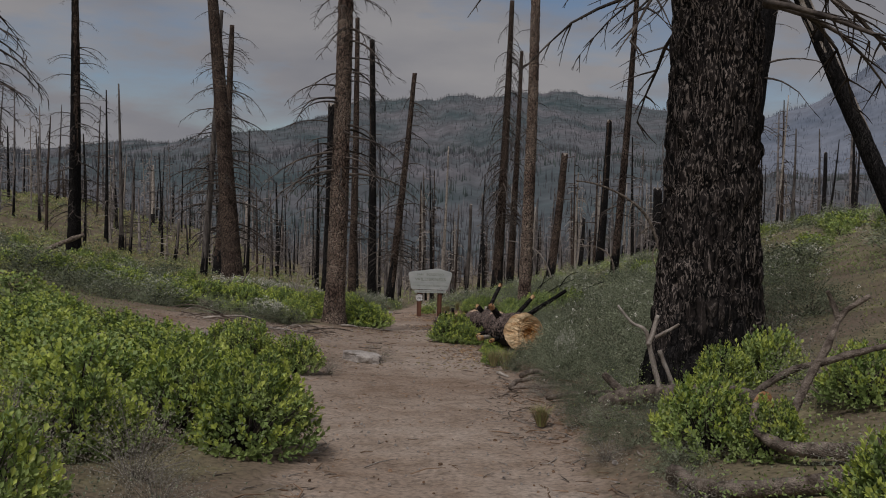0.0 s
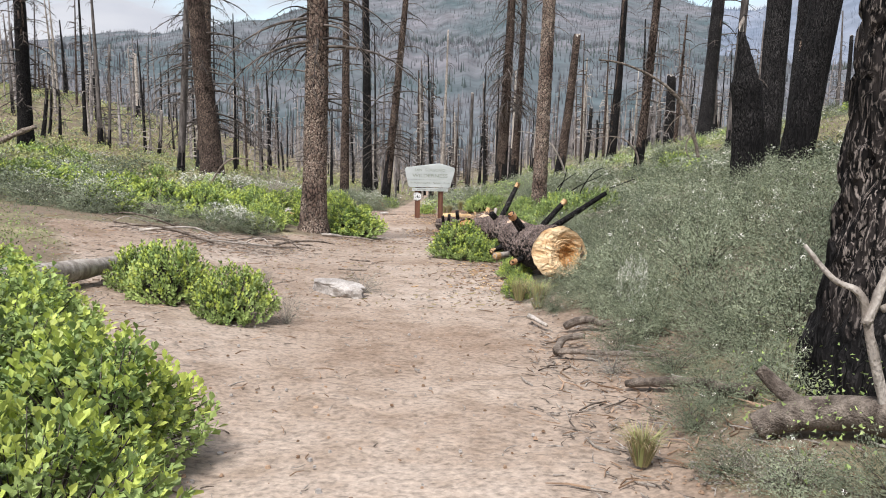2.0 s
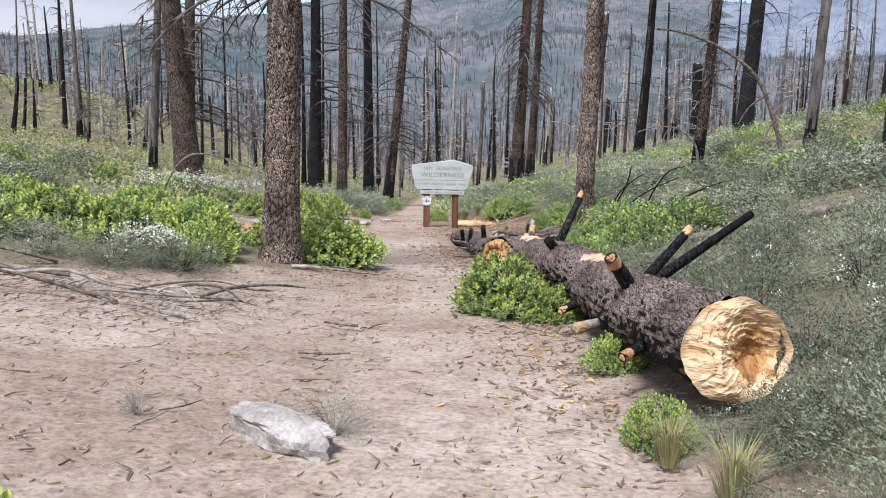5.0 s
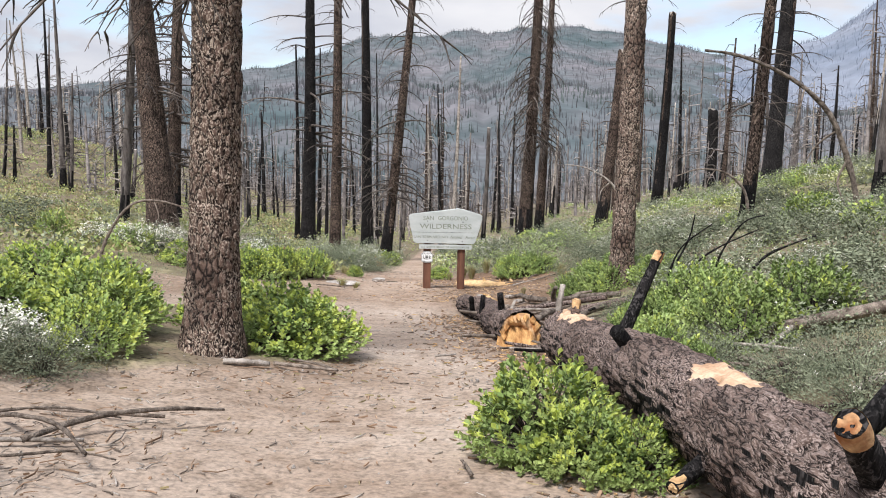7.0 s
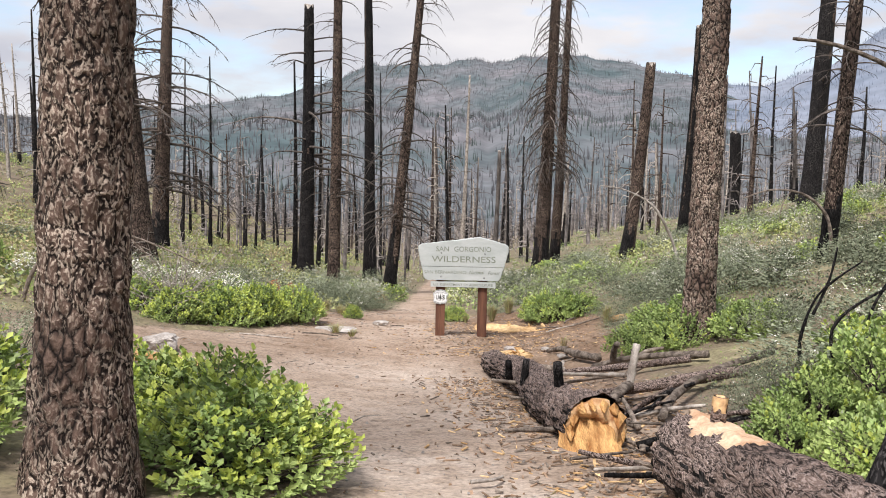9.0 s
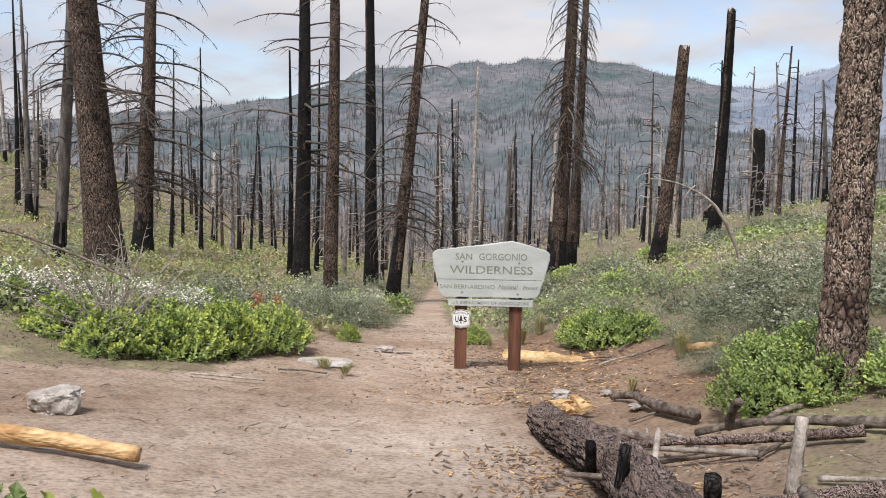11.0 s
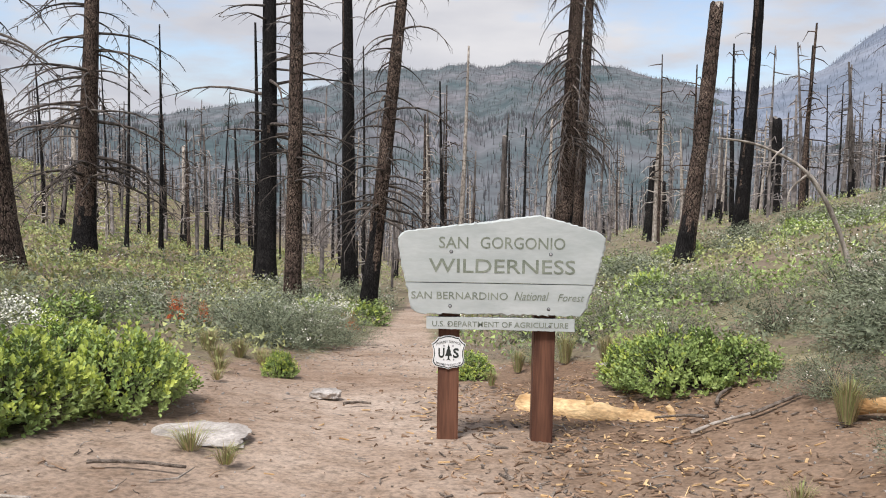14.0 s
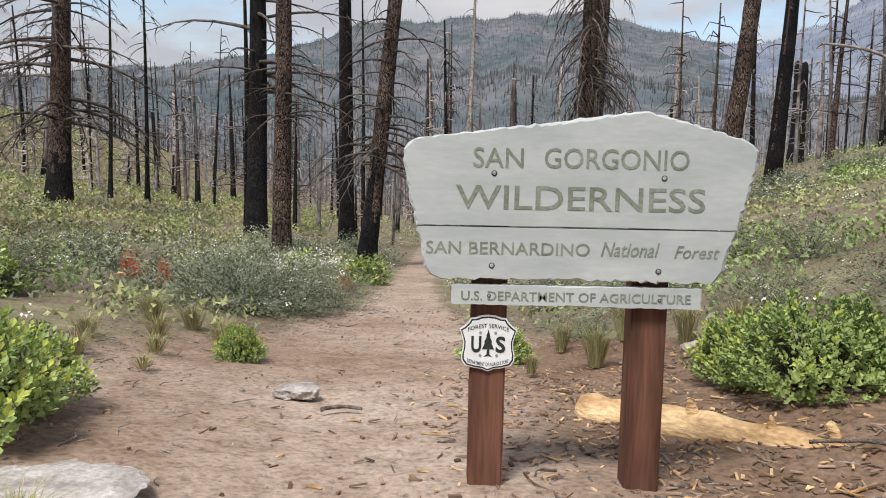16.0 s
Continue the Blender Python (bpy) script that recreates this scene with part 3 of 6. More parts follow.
dead_pine(5.4, 45.5, 0.23, 6.6, (0.6, 0), char=0.7, branches=3, reach=0.6, low=3, taper=0.72, snapped=1, detail=1, seed=16, label="dead pine snapped off at half its height")
dead_pine(9.1, 52.5, 0.25, 8.7, (0.35, 0), char=9, branches=6, reach=1.4, low=4, taper=0.62, snapped=1, detail=1, seed=17, label="charred dead pine snapped off high up")
dead_pine(16.5, 70.0, 0.37, 5.0, (0, 0), char=20, taper=0.9, snapped=1, detail=0, seed=18, label="charred pine snag snapped off short")
dead_pine(13.5, 50.5, 0.38, 16, (0.6, 0), char=12, branches=27, reach=2.4, low=5, taper=0.55, detail=1, seed=19, label="stout dead pine charred black")
dead_pine(5.0, 18.3, 0.27, 2.5, (-0.3, 0), char=20, branches=2, reach=0.7, low=1.6, taper=0.8, snapped=2.4, detail=1, seed=20, flare=0.08, label="broken charred pine snag with a jagged top")
dead_pine(5.85, 18.6, 0.27, 12, (1.25, 0), char=20, branches=8, reach=1.6, low=4, taper=0.7, detail=1, seed=21, flare=0.12, label="leaning dead pine trunk charred wholly black")
dead_pine(6.58, 22.0, 0.25, 13, (0.1, 0), char=20, branches=8, reach=1.6, low=4, taper=0.8, detail=1, seed=24, flare=0.1, label="dead pine trunk charred wholly black")
dead_pine(9.4, 28.0, 0.21, 13, (0.2, 0), char=20, branches=14, reach=1.4, low=4, taper=0.7, detail=1, seed=26, flare=0.1, label="dead pine trunk charred wholly black")
dead_pine(8.2, 29.5, 0.13, 11, (0.3, 0), char=0.5, branches=20, reach=0.9, low=3, taper=0.5, detail=1, seed=25, bark=GREY_BARK, label="thin grey dead pine with short twigs")
dead_pine(5.62, 29.6, 0.14, 10, (0.5, 0), char=0.6, branches=68, reach=1.0, low=2.2, taper=0.5, detail=1, seed=22, label="thin grey dead pine with short twigs")
dead_pine(7.15, 13.6, 0.16, 7.5, (-3.6, 0.3), char=2.6, branches=17, reach=1.0, low=3, taper=0.5, detail=1, seed=23, bark=PALE_WOOD, label="leaning bleached dead pine with a charred foot")


# ---- the wooden sign ----
def box(bm, x0, x1, y0, y1, z0, z1):
    vs = [bm.verts.new((x, y, z)) for z in (z0, z1) for x, y in ((x0, y0), (x1, y0), (x1, y1), (x0, y1))]
    for f in ((3, 2, 1, 0), (4, 5, 6, 7), (0, 1, 5, 4), (1, 2, 6, 5), (2, 3, 7, 6), (3, 0, 4, 7)):
        bm.faces.new([vs[i] for i in f])


def timber(x0, x1, y0, y1, z0, z1, bevel=0.008):
    bm = bmesh.new()
    box(bm, x0, x1, y0, y1, z0, z1)
    bmesh.ops.bevel(bm, geom=bm.edges[:], offset=bevel, segments=2, affect="EDGES")
    return bm


GROOVE = -1.007


def worn_plank(corners, y_front, thick, rng, chip=0.004, edge=0.012):
    """A flat plank of the given outline (x, z, clockwise or not), its front edge worn and chipped."""
    outline = []
    for (ax, az), (bx, bz) in zip(corners, corners[1:] + corners[:1]):
        n = max(1, int(math.hypot(bx - ax, bz - az) / 0.018))
        for i in range(n):
            t = i / n
            k = 0.0 if abs(az - GROOVE) < 0.01 and abs(bz - GROOVE) < 0.01 else chip
            outline.append((ax + (bx - ax) * t + rng.uniform(-k, k), az + (bz - az) * t + rng.uniform(-k, k)))
    cx, cz = sum(p[0] for p in outline) / len(outline), sum(p[1] for p in outline) / len(outline)
    bm = bmesh.new()
    rings = []
    for y, inset in ((y_front, edge), (y_front + edge * 0.7, 0.0), (y_front + thick, 0.0)):
        ring = []
        for x, z in outline:
            d = math.hypot(x - cx, z - cz)
            k = 1 - ((0.0025 if abs(z - GROOVE) < 0.006 and inset else inset * rng.uniform(0.5, 1.3)) / d)
            ring.append(bm.verts.new((cx + (x - cx) * k, y, cz + (z - cz) * k)))
        rings.append(ring)
    n = len(outline)
    for a, b in zip(rings, rings[1:]):
        for i in range(n):
            bm.faces.new((a[i], a[(i + 1) % n], b[(i + 1) % n], b[i]))
    bm.faces.new(rings[0])
    bm.faces.new(rings[-1][::-1])
    bmesh.ops.recalc_face_normals(bm, faces=bm.faces[:])
    return bm


def lettering(text, x0, x1, z0, z1, y, parent, material=None, bold=0.004, name="lettering", shear=0.0, arc=0.0):
    """Words set to fill the given width and height on an upright face."""
    cu = bpy.data.curves.new(name, "FONT")
    cu.body, cu.offset, cu.extrude, cu.shear, cu.resolution_u = text, bold, 0.0, shear, 3
    tmp = bpy.data.objects.new(name, cu)
    scene.collection.objects.link(tmp)
    me = bpy.data.meshes.new_from_object(tmp.evaluated_get(bpy.context.evaluated_depsgraph_get()))
    bpy.data.objects.remove(tmp)
    co = np.empty(len(me.vertices) * 3)
    me.vertices.foreach_get("co", co)
    co = co.reshape(-1, 3)
    lo, hi = co.min(0), co.max(0)
    u, v = (co[:, 0] - lo[0]) / (hi[0] - lo[0]), (co[:, 1] - lo[1]) / (hi[1] - lo[1])
    out = np.stack([x0 + u * (x1 - x0), np.full(len(u), y), z0 + v * (z1 - z0) + arc * (1 - (2 * u - 1) ** 2)], 1)
    me.vertices.foreach_set("co", out.ravel())
    me.update()
    if name != "lettering":
        return tagged(part(name, me, material or LETTER, parent), kind="stuff")
    bm = bmesh.new()
    bm.from_mesh(me)
    left = set(bm.verts)
    while left:
        seed = left.pop()
        glyph, queue = {seed}, [seed]
        while queue:
            for e in queue.pop().link_edges:
                for v in e.verts:
                    if v in left:
                        left.discard(v)
                        glyph.add(v)
                        queue.append(v)
        order = {v: k for k, v in enumerate(glyph)}
        faces = [tuple(order[v] for v in f.verts) for f in bm.faces if f.verts[0] in glyph]
        part("letter", mesh_from("letter", [tuple(v.co) for v in glyph], faces, [material or LETTER]), None, parent)
    bm.free()


def disc(cx, cz, y, r, sides=14, depth=0.004, sx=1.0):
    bm = bmesh.new()
    rings = []
    for yy, k in ((y, 0.7), (y + depth * 0.5, 1.0), (y + depth, 1.0)):
        rings.append([bm.verts.new((cx + sx * r * k * math.cos(2 * math.pi * i / sides), yy, cz + r * k * math.sin(2 * math.pi * i / sides))) for i in range(sides)])
    for a, b in zip(rings, rings[1:]):
        for i in range(sides):
            bm.faces.new((a[i], a[(i + 1) % sides], b[(i + 1) % sides], b[i]))
    bm.faces.new(rings[0])
    bmesh.ops.recalc_face_normals(bm, faces=bm.faces[:])
    return bm


def plate(points, y, thick=0.004):
    bm = bmesh.new()
    a = [bm.verts.new((x, y, z)) for x, z in points]
    b = [bm.verts.new((x, y + thick, z)) for x, z in points]
    n = len(points)
    for i in range(n):
        bm.faces.new((a[i], a[(i + 1) % n], b[(i + 1) % n], b[i]))
    bm.faces.new(a)
    bm.faces.new(b[::-1])
    bmesh.ops.recalc_face_normals(bm, faces=bm.faces[:])
    return bm


def shield_outline(cx, top, w, h, inset=0.0):
    """A shield: notched shoulders at the top, waisted sides, a low point at the foot."""
    half = [(0.0, -0.06), (0.25, -0.045), (0.46, -0.005), (0.62, 0.0), (0.68, 0.06), (0.84, 0.15), (1.0, 0.21), (0.93, 0.32), (0.87, 0.44), (0.88, 0.58), (0.93, 0.7), (0.92, 0.8), (0.8, 0.89), (0.5, 0.935), (0.22, 0.955), (0.0, 1.0)]
    k = 1 - inset
    pts = [(cx + u * w / 2 * k, top - h * (0.5 + (v - 0.5) * k)) for u, v in half]
    return pts + [(2 * cx - x, z) for x, z in pts[-2:0:-1]]


def build_sign():
    rng = random.Random(4)
    gx, gy = -0.37, 28.7
    root = new("trail_sign")
    root.location, root.scale = (-0.0445, 1.28, -0.0302), (0.9475, 0.9475, 0.9475)
    yf = 28.57

    def up(name, bm, material, parent=root, label=""):
        return part(name, bm, material, parent, label)

    for x, label in ((-0.71, "post"), (-0.034, "post")):
        up("post", timber(x - 0.075, x + 0.075, yf + 0.05, yf + 0.2, ground(x, 28.7) - 0.3, -0.78), POST_WOOD, label="square red-brown stained timber post")
    upper = [(-1.02, -1.004), (-1.05, -0.9), (-1.079, -0.74), (-1.078, -0.695), (-1.062, -0.67), (-1.02, -0.648), (-0.6, -0.594), (-0.12, -0.527), (-0.09, -0.527), (0.15, -0.587), (0.3, -0.63), (0.345, -0.652), (0.368, -0.68), (0.371, -0.74), (0.34, -0.86), (0.303, -1.004)]
    lower = [(-1.019, -1.010), (0.301, -1.010), (0.262, -1.15), (0.245, -1.19), (0.213, -1.229), (-0.925, -1.228), (-0.962, -1.21), (-0.99, -1.174)]
    board_top = up("upper_plank", worn_plank(upper, yf, 0.048, rng), SIGN_PAINT, label="grey-green painted plank with a peaked chipped edge")
    board_low = up("lower_plank", worn_plank(lower, yf, 0.048, rng, 0.006), SIGN_PAINT)
    strip = up("name_strip", worn_plank([(-0.872, -1.251), (0.17, -1.251), (0.172, -1.34), (-0.87, -1.334)], yf + 0.004, 0.04, rng, 0.0015, 0.006), SIGN_PAINT)
    e = yf - 0.0022
    lettering("SAN", -0.793, -0.588, -0.765, -0.684, e, board_top)
    lettering("GORGONIO", -0.503, 0.088, -0.763, -0.681, e, board_top)
    lettering("WILDERNESS", -0.862, 0.162, -0.935, -0.836, e, board_top, bold=0.006)
    lettering("SAN BERNARDINO", -0.98, -0.304, -1.122, -1.07, e, board_low)
    lettering("National", -0.258, -0.016, -1.122, -1.062, e, board_low, shear=0.3)
    lettering("Forest", 0.045, 0.231, -1.124, -1.072, e, board_low, shear=0.3)
    lettering("U.S. DEPARTMENT OF AGRICULTURE", -0.83, 0.124, -1.316, -1.277, e + 0.004, strip, bold=0.006)
    for x, z, host, y in ((-0.706, -0.788, board_top, yf), (-0.011, -0.796, board_top, yf), (-0.707, -1.169, board_low, yf), (-0.017, -1.181, board_low, yf), (-0.715, -1.296, strip, yf + 0.004), (-0.006, -1.303, strip, yf + 0.004)):
        small = host is strip
        part("bolt_hole", disc(x, z, y - 0.003, 0.008 if small else 0.0125), BLACK_PAINT, host)
        part("bolt", disc(x, z, y - 0.006, 0.005 if small else 0.0085), STEEL, host)
    ys = yf + 0.036
    badge = up("forest_shield", plate(shield_outline(-0.711, -1.398, 0.243, 0.229), ys, 0.01), ENAMEL, label="white enamel shield with a black rim and tree")
    part("rim", plate(shield_outline(-0.711, -1.398, 0.243, 0.229, 0.045), ys - 0.002, 0.003), BLACK_PAINT, badge)
    part("field", plate(shield_outline(-0.711, -1.398, 0.243, 0.229, 0.1), ys - 0.004, 0.003), ENAMEL, badge)
    yb = ys - 0.006
    tree = [(-0.711, -1.447), (-0.702, -1.475), (-0.705, -1.475), (-0.694, -1.5), (-0.698, -1.5), (-0.686, -1.53), (-0.706, -1.53), (-0.7045, -1.553), (-0.693, -1.562), (-0.711, -1.5585), (-0.729, -1.562), (-0.7175, -1.553), (-0.716, -1.53), (-0.736, -1.53), (-0.724, -1.5), (-0.728, -1.5), (-0.717, -1.475), (-0.72, -1.475)]
    part("tree_emblem", plate(tree, yb, 0.003), BLACK_PAINT, badge)
    lettering("U", -0.783, -0.74, -1.545, -1.474, yb, badge, BLACK_PAINT, 0.03)
    lettering("S", -0.68, -0.638, -1.545, -1.474, yb, badge, BLACK_PAINT, 0.03)
    lettering("FOREST SERVICE", -0.797, -0.625, -1.455, -1.438, yb, badge, BLACK_PAINT, 0.004, "small_print", arc=0.018)
    lettering("DEPARTMENT OF AGRICULTURE", -0.798, -0.624, -1.585, -1.57, yb, badge, BLACK_PAINT, 0.004, "small_print", arc=-0.018)
    for x, z in ((-0.745, -1.458), (-0.681, -1.458), (-0.745, -1.556), (-0.675, -1.556)):
        part("screw", disc(x, z, yb - 0.002, 0.006), STEEL, badge)
    tagged(root, "grey-green wooden wilderness sign on two red-brown posts", "sign")


build_sign()


# ---- felled logs, stumps and lying wood ----
def axis_matrix(a, b):
    a, b = Vector(a), Vector(b)
    return Matrix.Translation(a) @ (b - a).to_track_quat("Z", "Y").to_matrix().to_4x4()


def cut_end(r, rng, bulge, hole=0.0):
    """A chopped end: a ragged disc of raw wood, hollowed or bulging."""
    bm = bmesh.new()
    sides, rings = 44, 12
    grid = []
    for i in range(rings + 1):
        t = i / rings
        row = []
        for k in range(sides):
            a = 2 * math.pi * k / sides
            rr = r * t * (1.03 - 0.3 * max(0.0, noise.noise(Vector((math.cos(a) * 2.6, math.sin(a) * 2.6, bulge * 30 + r)))) + 0.04 * noise.noise(Vector((math.cos(a) * 6, math.sin(a) * 6, r * 9))))
            u = t * math.cos(a + 0.5)
            z = (bulge * (1 - abs(u + 0.15) * 0.95) + 0.2 * r * noise.noise(Vector((math.cos(a) * t * 2.4 + 5, math.sin(a) * t * 2.4, 3))) + 0.05 * r * noise.noise(Vector((math.cos(a) * t * 14, math.sin(a) * t * 5, 8)))) * (1 - t ** 6) - 0.012 * t ** 6
            if hole:
                z -= hole * math.exp(-((t * math.cos(a) - 0.3) ** 2 + (t * math.sin(a) + 0.1) ** 2) * 7)
            row.append(bm.verts.new((rr * math.cos(a), rr * math.sin(a), -z)))
        grid.append(row)
    for a, b in zip(grid[1:], grid[2:]):
        for k in range(sides):
            bm.faces.new((a[k], b[k], b[(k + 1) % sides], a[(k + 1) % sides]))
    hub = bm.verts.new(sum((v.co for v in grid[1]), Vector()) / sides)
    for k in range(sides):
        bm.faces.new((hub, grid[1][k], grid[1][(k + 1) % sides]))
    for row in grid[:1]:
        bmesh.ops.delete(bm, geom=row, context="VERTS")
    bmesh.ops.recalc_face_normals(bm, faces=bm.faces[:])
    for f in bm.faces:
        f.smooth = True
    return bm


def chopped_end(r, rng):
    """An axe-chopped end: a pale facet on one side, a brown hollow under a ledge on the other, all torn along the grain."""
    bm = bmesh.new()
    sides, rings = 72, 26
    grid = []
    for i in range(rings + 1):
        t = (i + 0.02) / rings
        row = []
        for k in range(sides):
            a = 2 * math.pi * k / sides
            c, q = math.cos(a), math.sin(a)
            edge = 1.0 - 0.12 * max(0.0, -q) + 0.08 * noise.noise(Vector((c * 2, q * 2, 4))) + 0.025 * noise.noise(Vector((c * 7, q * 7, 9))) - 0.09 * max(0.0, -c - 0.2) * max(0.0, q)
            u, v = t * c * edge, t * q * edge
            out = 0.13 - 0.2 * abs(u - 0.28) - 0.06 * v
            out -= 0.17 * math.exp(-((u + 0.32) ** 2 * 5 + (v + 0.05) ** 2 * 4))
            out += 0.05 * math.exp(-((v - 0.72) ** 2 * 16 + (u + 0.3) ** 2 * 2))
            grain = noise.noise(Vector((u * 2.2 + v * 1.2, v * 11 - u * 4, 2))) * 0.017 + noise.noise(Vector((u * 9, v * 26, 5))) * 0.009
            step = 0.022 * math.floor(3 * noise.noise(Vector((u * 2.1, v * 2.6, 7))))
            row.append(bm.verts.new((u * r, v * r, -(out + grain + step) * (1 - t ** 5) * r * 2.3 - 0.02 * t ** 5)))
        grid.append(row)
    for a, b in zip(grid, grid[1:]):
        for k in range(sides):
            bm.faces.new((a[k], b[k], b[(k + 1) % sides], a[(k + 1) % sides]))
    bm.faces.new(grid[0][::-1])
    for f in bm.faces:
        c = f.calc_center_median() / r
        f.material_index = int((c.x + 0.36) ** 2 * 4 + (c.y + 0.12) ** 2 * 3 < 0.5 + 0.7 * noise.noise(Vector((c.x * 5, c.y * 9, 1))))
    bmesh.ops.recalc_face_normals(bm, faces=bm.faces[:])
    return bm


def stub(a, b, r0, r1, material, parent, rng, cut=None, name="branch_stub", bend=0.0, sides=14):
    a, b = Vector(a), Vector(b)
    soup = Soup()
    mid = Vector((0, 0, bend))
    pts = [a.lerp(b, t) + mid * math.sin(t * math.pi) for t in (0, 0.2, 0.4, 0.6, 0.8, 1.0)]
    soup.tube(pts, [r0 + (r1 - r0) * t for t in (0, 0.2, 0.4, 0.6, 0.8, 1.0)], sides, 0, True, 0.08, rng)
    ob = part(name, soup.mesh(name, [material], True), None, parent)
    if cut:
        bm = cut_end(r1 * 0.97, rng, 0.004)
        bm.transform(axis_matrix(b, b + (a - b)))
        part("cut_face", bm, cut, ob, "orange sawn face")
        tip = Soup()
        back = a.lerp(b, max(0.0, 1 - 0.075 / (b - a).length))
        tip.tube([back, back.lerp(b, 0.5), b], [r1 * 1.06, r1 * 1.1, r1 * 1.05], sides, 0, False, 0.06, rng)
        part("cut_collar", tip.mesh("cut_collar", [cut], True), None, ob, "orange wood where the bark is cut away")
    return ob


def felled_log(name, a, b, r0, r1, bark, label, seed, near_cut=0.04, hole=0.0, rings=260, sides=72, rough=0.02, scars=(), burnt=True):
    rng = random.Random(seed)
    a, b = Vector(a), Vector(b)
    root = new(name)
    root.location = (a.x, a.y, ground(a.x, a.y))
    shift = Matrix.Translation(-root.location)
    length = (b - a).length
    line = [Vector((0.03 * math.sin(i), 0.03 * math.cos(i * 1.3), length * i / 8)) for i in range(9)]
    me = bark_trunk("trunk", line, r0, r1, 0.0, [bark, CHAR, SCAR_WOOD], 0.0, rng, sides, rough, 0.3, rings)
    for v in me.vertices:
        v.co.z = max(v.co.z, 0.0)
    me.transform(axis_matrix(a, b))
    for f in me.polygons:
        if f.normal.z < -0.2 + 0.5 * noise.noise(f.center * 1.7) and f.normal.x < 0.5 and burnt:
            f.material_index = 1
        for spot, reach in scars:
            d = f.center - Vector(spot)
            if math.hypot(d.x * 1.6, d.y * 0.55, d.z * 1.6) < reach * (1 + 0.9 * noise.noise(f.center * 6)):
                f.material_index = 2
    me.transform(shift)
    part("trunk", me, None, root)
    bm = cut_end(r0 * 0.98, rng, near_cut, hole) if hole else chopped_end(r0 * 1.13, rng)
    bm.transform(shift @ axis_matrix(a, b))
    face = part("cut_face", bm, None, root, "raw orange chopped end")
    for m in (CUT_WOOD if hole else CHOPPED_WOOD, TORN_WOOD):
        face.data.materials.append(m)
    tagged(root, label, "log")
    return root, rng, shift


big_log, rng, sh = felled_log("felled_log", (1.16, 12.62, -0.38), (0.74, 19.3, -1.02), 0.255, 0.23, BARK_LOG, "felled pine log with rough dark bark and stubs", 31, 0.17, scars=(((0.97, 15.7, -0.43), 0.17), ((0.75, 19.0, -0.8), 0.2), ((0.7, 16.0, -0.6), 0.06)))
for a, b, r0, r1, m, cut in (
    ((0.98, 14.12, -0.43), (0.75, 13.9, -0.13), 0.055, 0.045, CHAR, CUT_WOOD),
    ((1.12, 14.75, -0.5), (1.52, 14.87, -0.06), 0.042, 0.03, CHAR, CUT_WOOD),
    ((1.2, 14.95, -0.55), (2.1, 15.28, 0.0), 0.045, 0.03, CHAR, None),
    ((0.84, 17.7, -0.8), (1.17, 17.9, -0.12), 0.05, 0.034, CHAR, CUT_WOOD),
    ((0.86, 17.1, -0.7), (0.7, 16.95, -0.5), 0.05, 0.045, CHAR, None),
    ((0.74, 19.05, -0.9), (0.76, 19.05, -0.66), 0.04, 0.035, BARK_LOG, CUT_WOOD),
    ((0.95, 14.6, -0.7), (0.6, 14.28, -0.7), 0.03, 0.04, PALE_WOOD, YELLOW_WOOD),
    ((0.8, 15.3, -0.72), (0.6, 15.1, -0.78), 0.04, 0.03, CHAR, YELLOW_WOOD),
    ((0.9, 13.4, -0.55), (0.72, 13.25, -0.6), 0.035, 0.03, CHAR, CUT_WOOD),
):
    stub(sh @ Vector(a), sh @ Vector(b), r0, r1, m, big_log, rng, cut)

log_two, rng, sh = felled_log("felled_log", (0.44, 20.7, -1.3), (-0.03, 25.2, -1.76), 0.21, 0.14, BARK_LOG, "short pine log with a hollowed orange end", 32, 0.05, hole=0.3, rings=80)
for a, b, r0, r1, m, cut in (
    ((0.3, 21.6, -1.3), (0.26, 21.5, -1.02), 0.04, 0.035, CHAR, None),
    ((0.1, 22.6, -1.45), (0.12, 22.6, -1.22), 0.04, 0.03, CHAR, None),
    ((0.0, 23.0, -1.5), (-0.02, 22.9, -1.3), 0.035, 0.03, CHAR, None),
):
    stub(sh @ Vector(a), sh @ Vector(b), r0, r1, m, log_two, rng, cut)


for i in range(14):
    a = 0.45 * i
    root_pt = Vector((0.44 + 0.17 * math.cos(a), 20.74, -1.3 + 0.17 * math.sin(a)))
    tip_pt = root_pt + Vector((rng.uniform(-0.03, 0.03), -rng.uniform(0.05, 0.17), rng.uniform(-0.1, 0.02)))
    wedge = Soup()
    wedge.tube([sh @ root_pt, sh @ root_pt.lerp(tip_pt, 0.5), sh @ tip_pt], [rng.uniform(0.025, 0.05), 0.025, 0.004], 5, 0, True, 0.3, rng)
    part("splinter", wedge.mesh("splinter", [TORN_WOOD]), None, log_two)


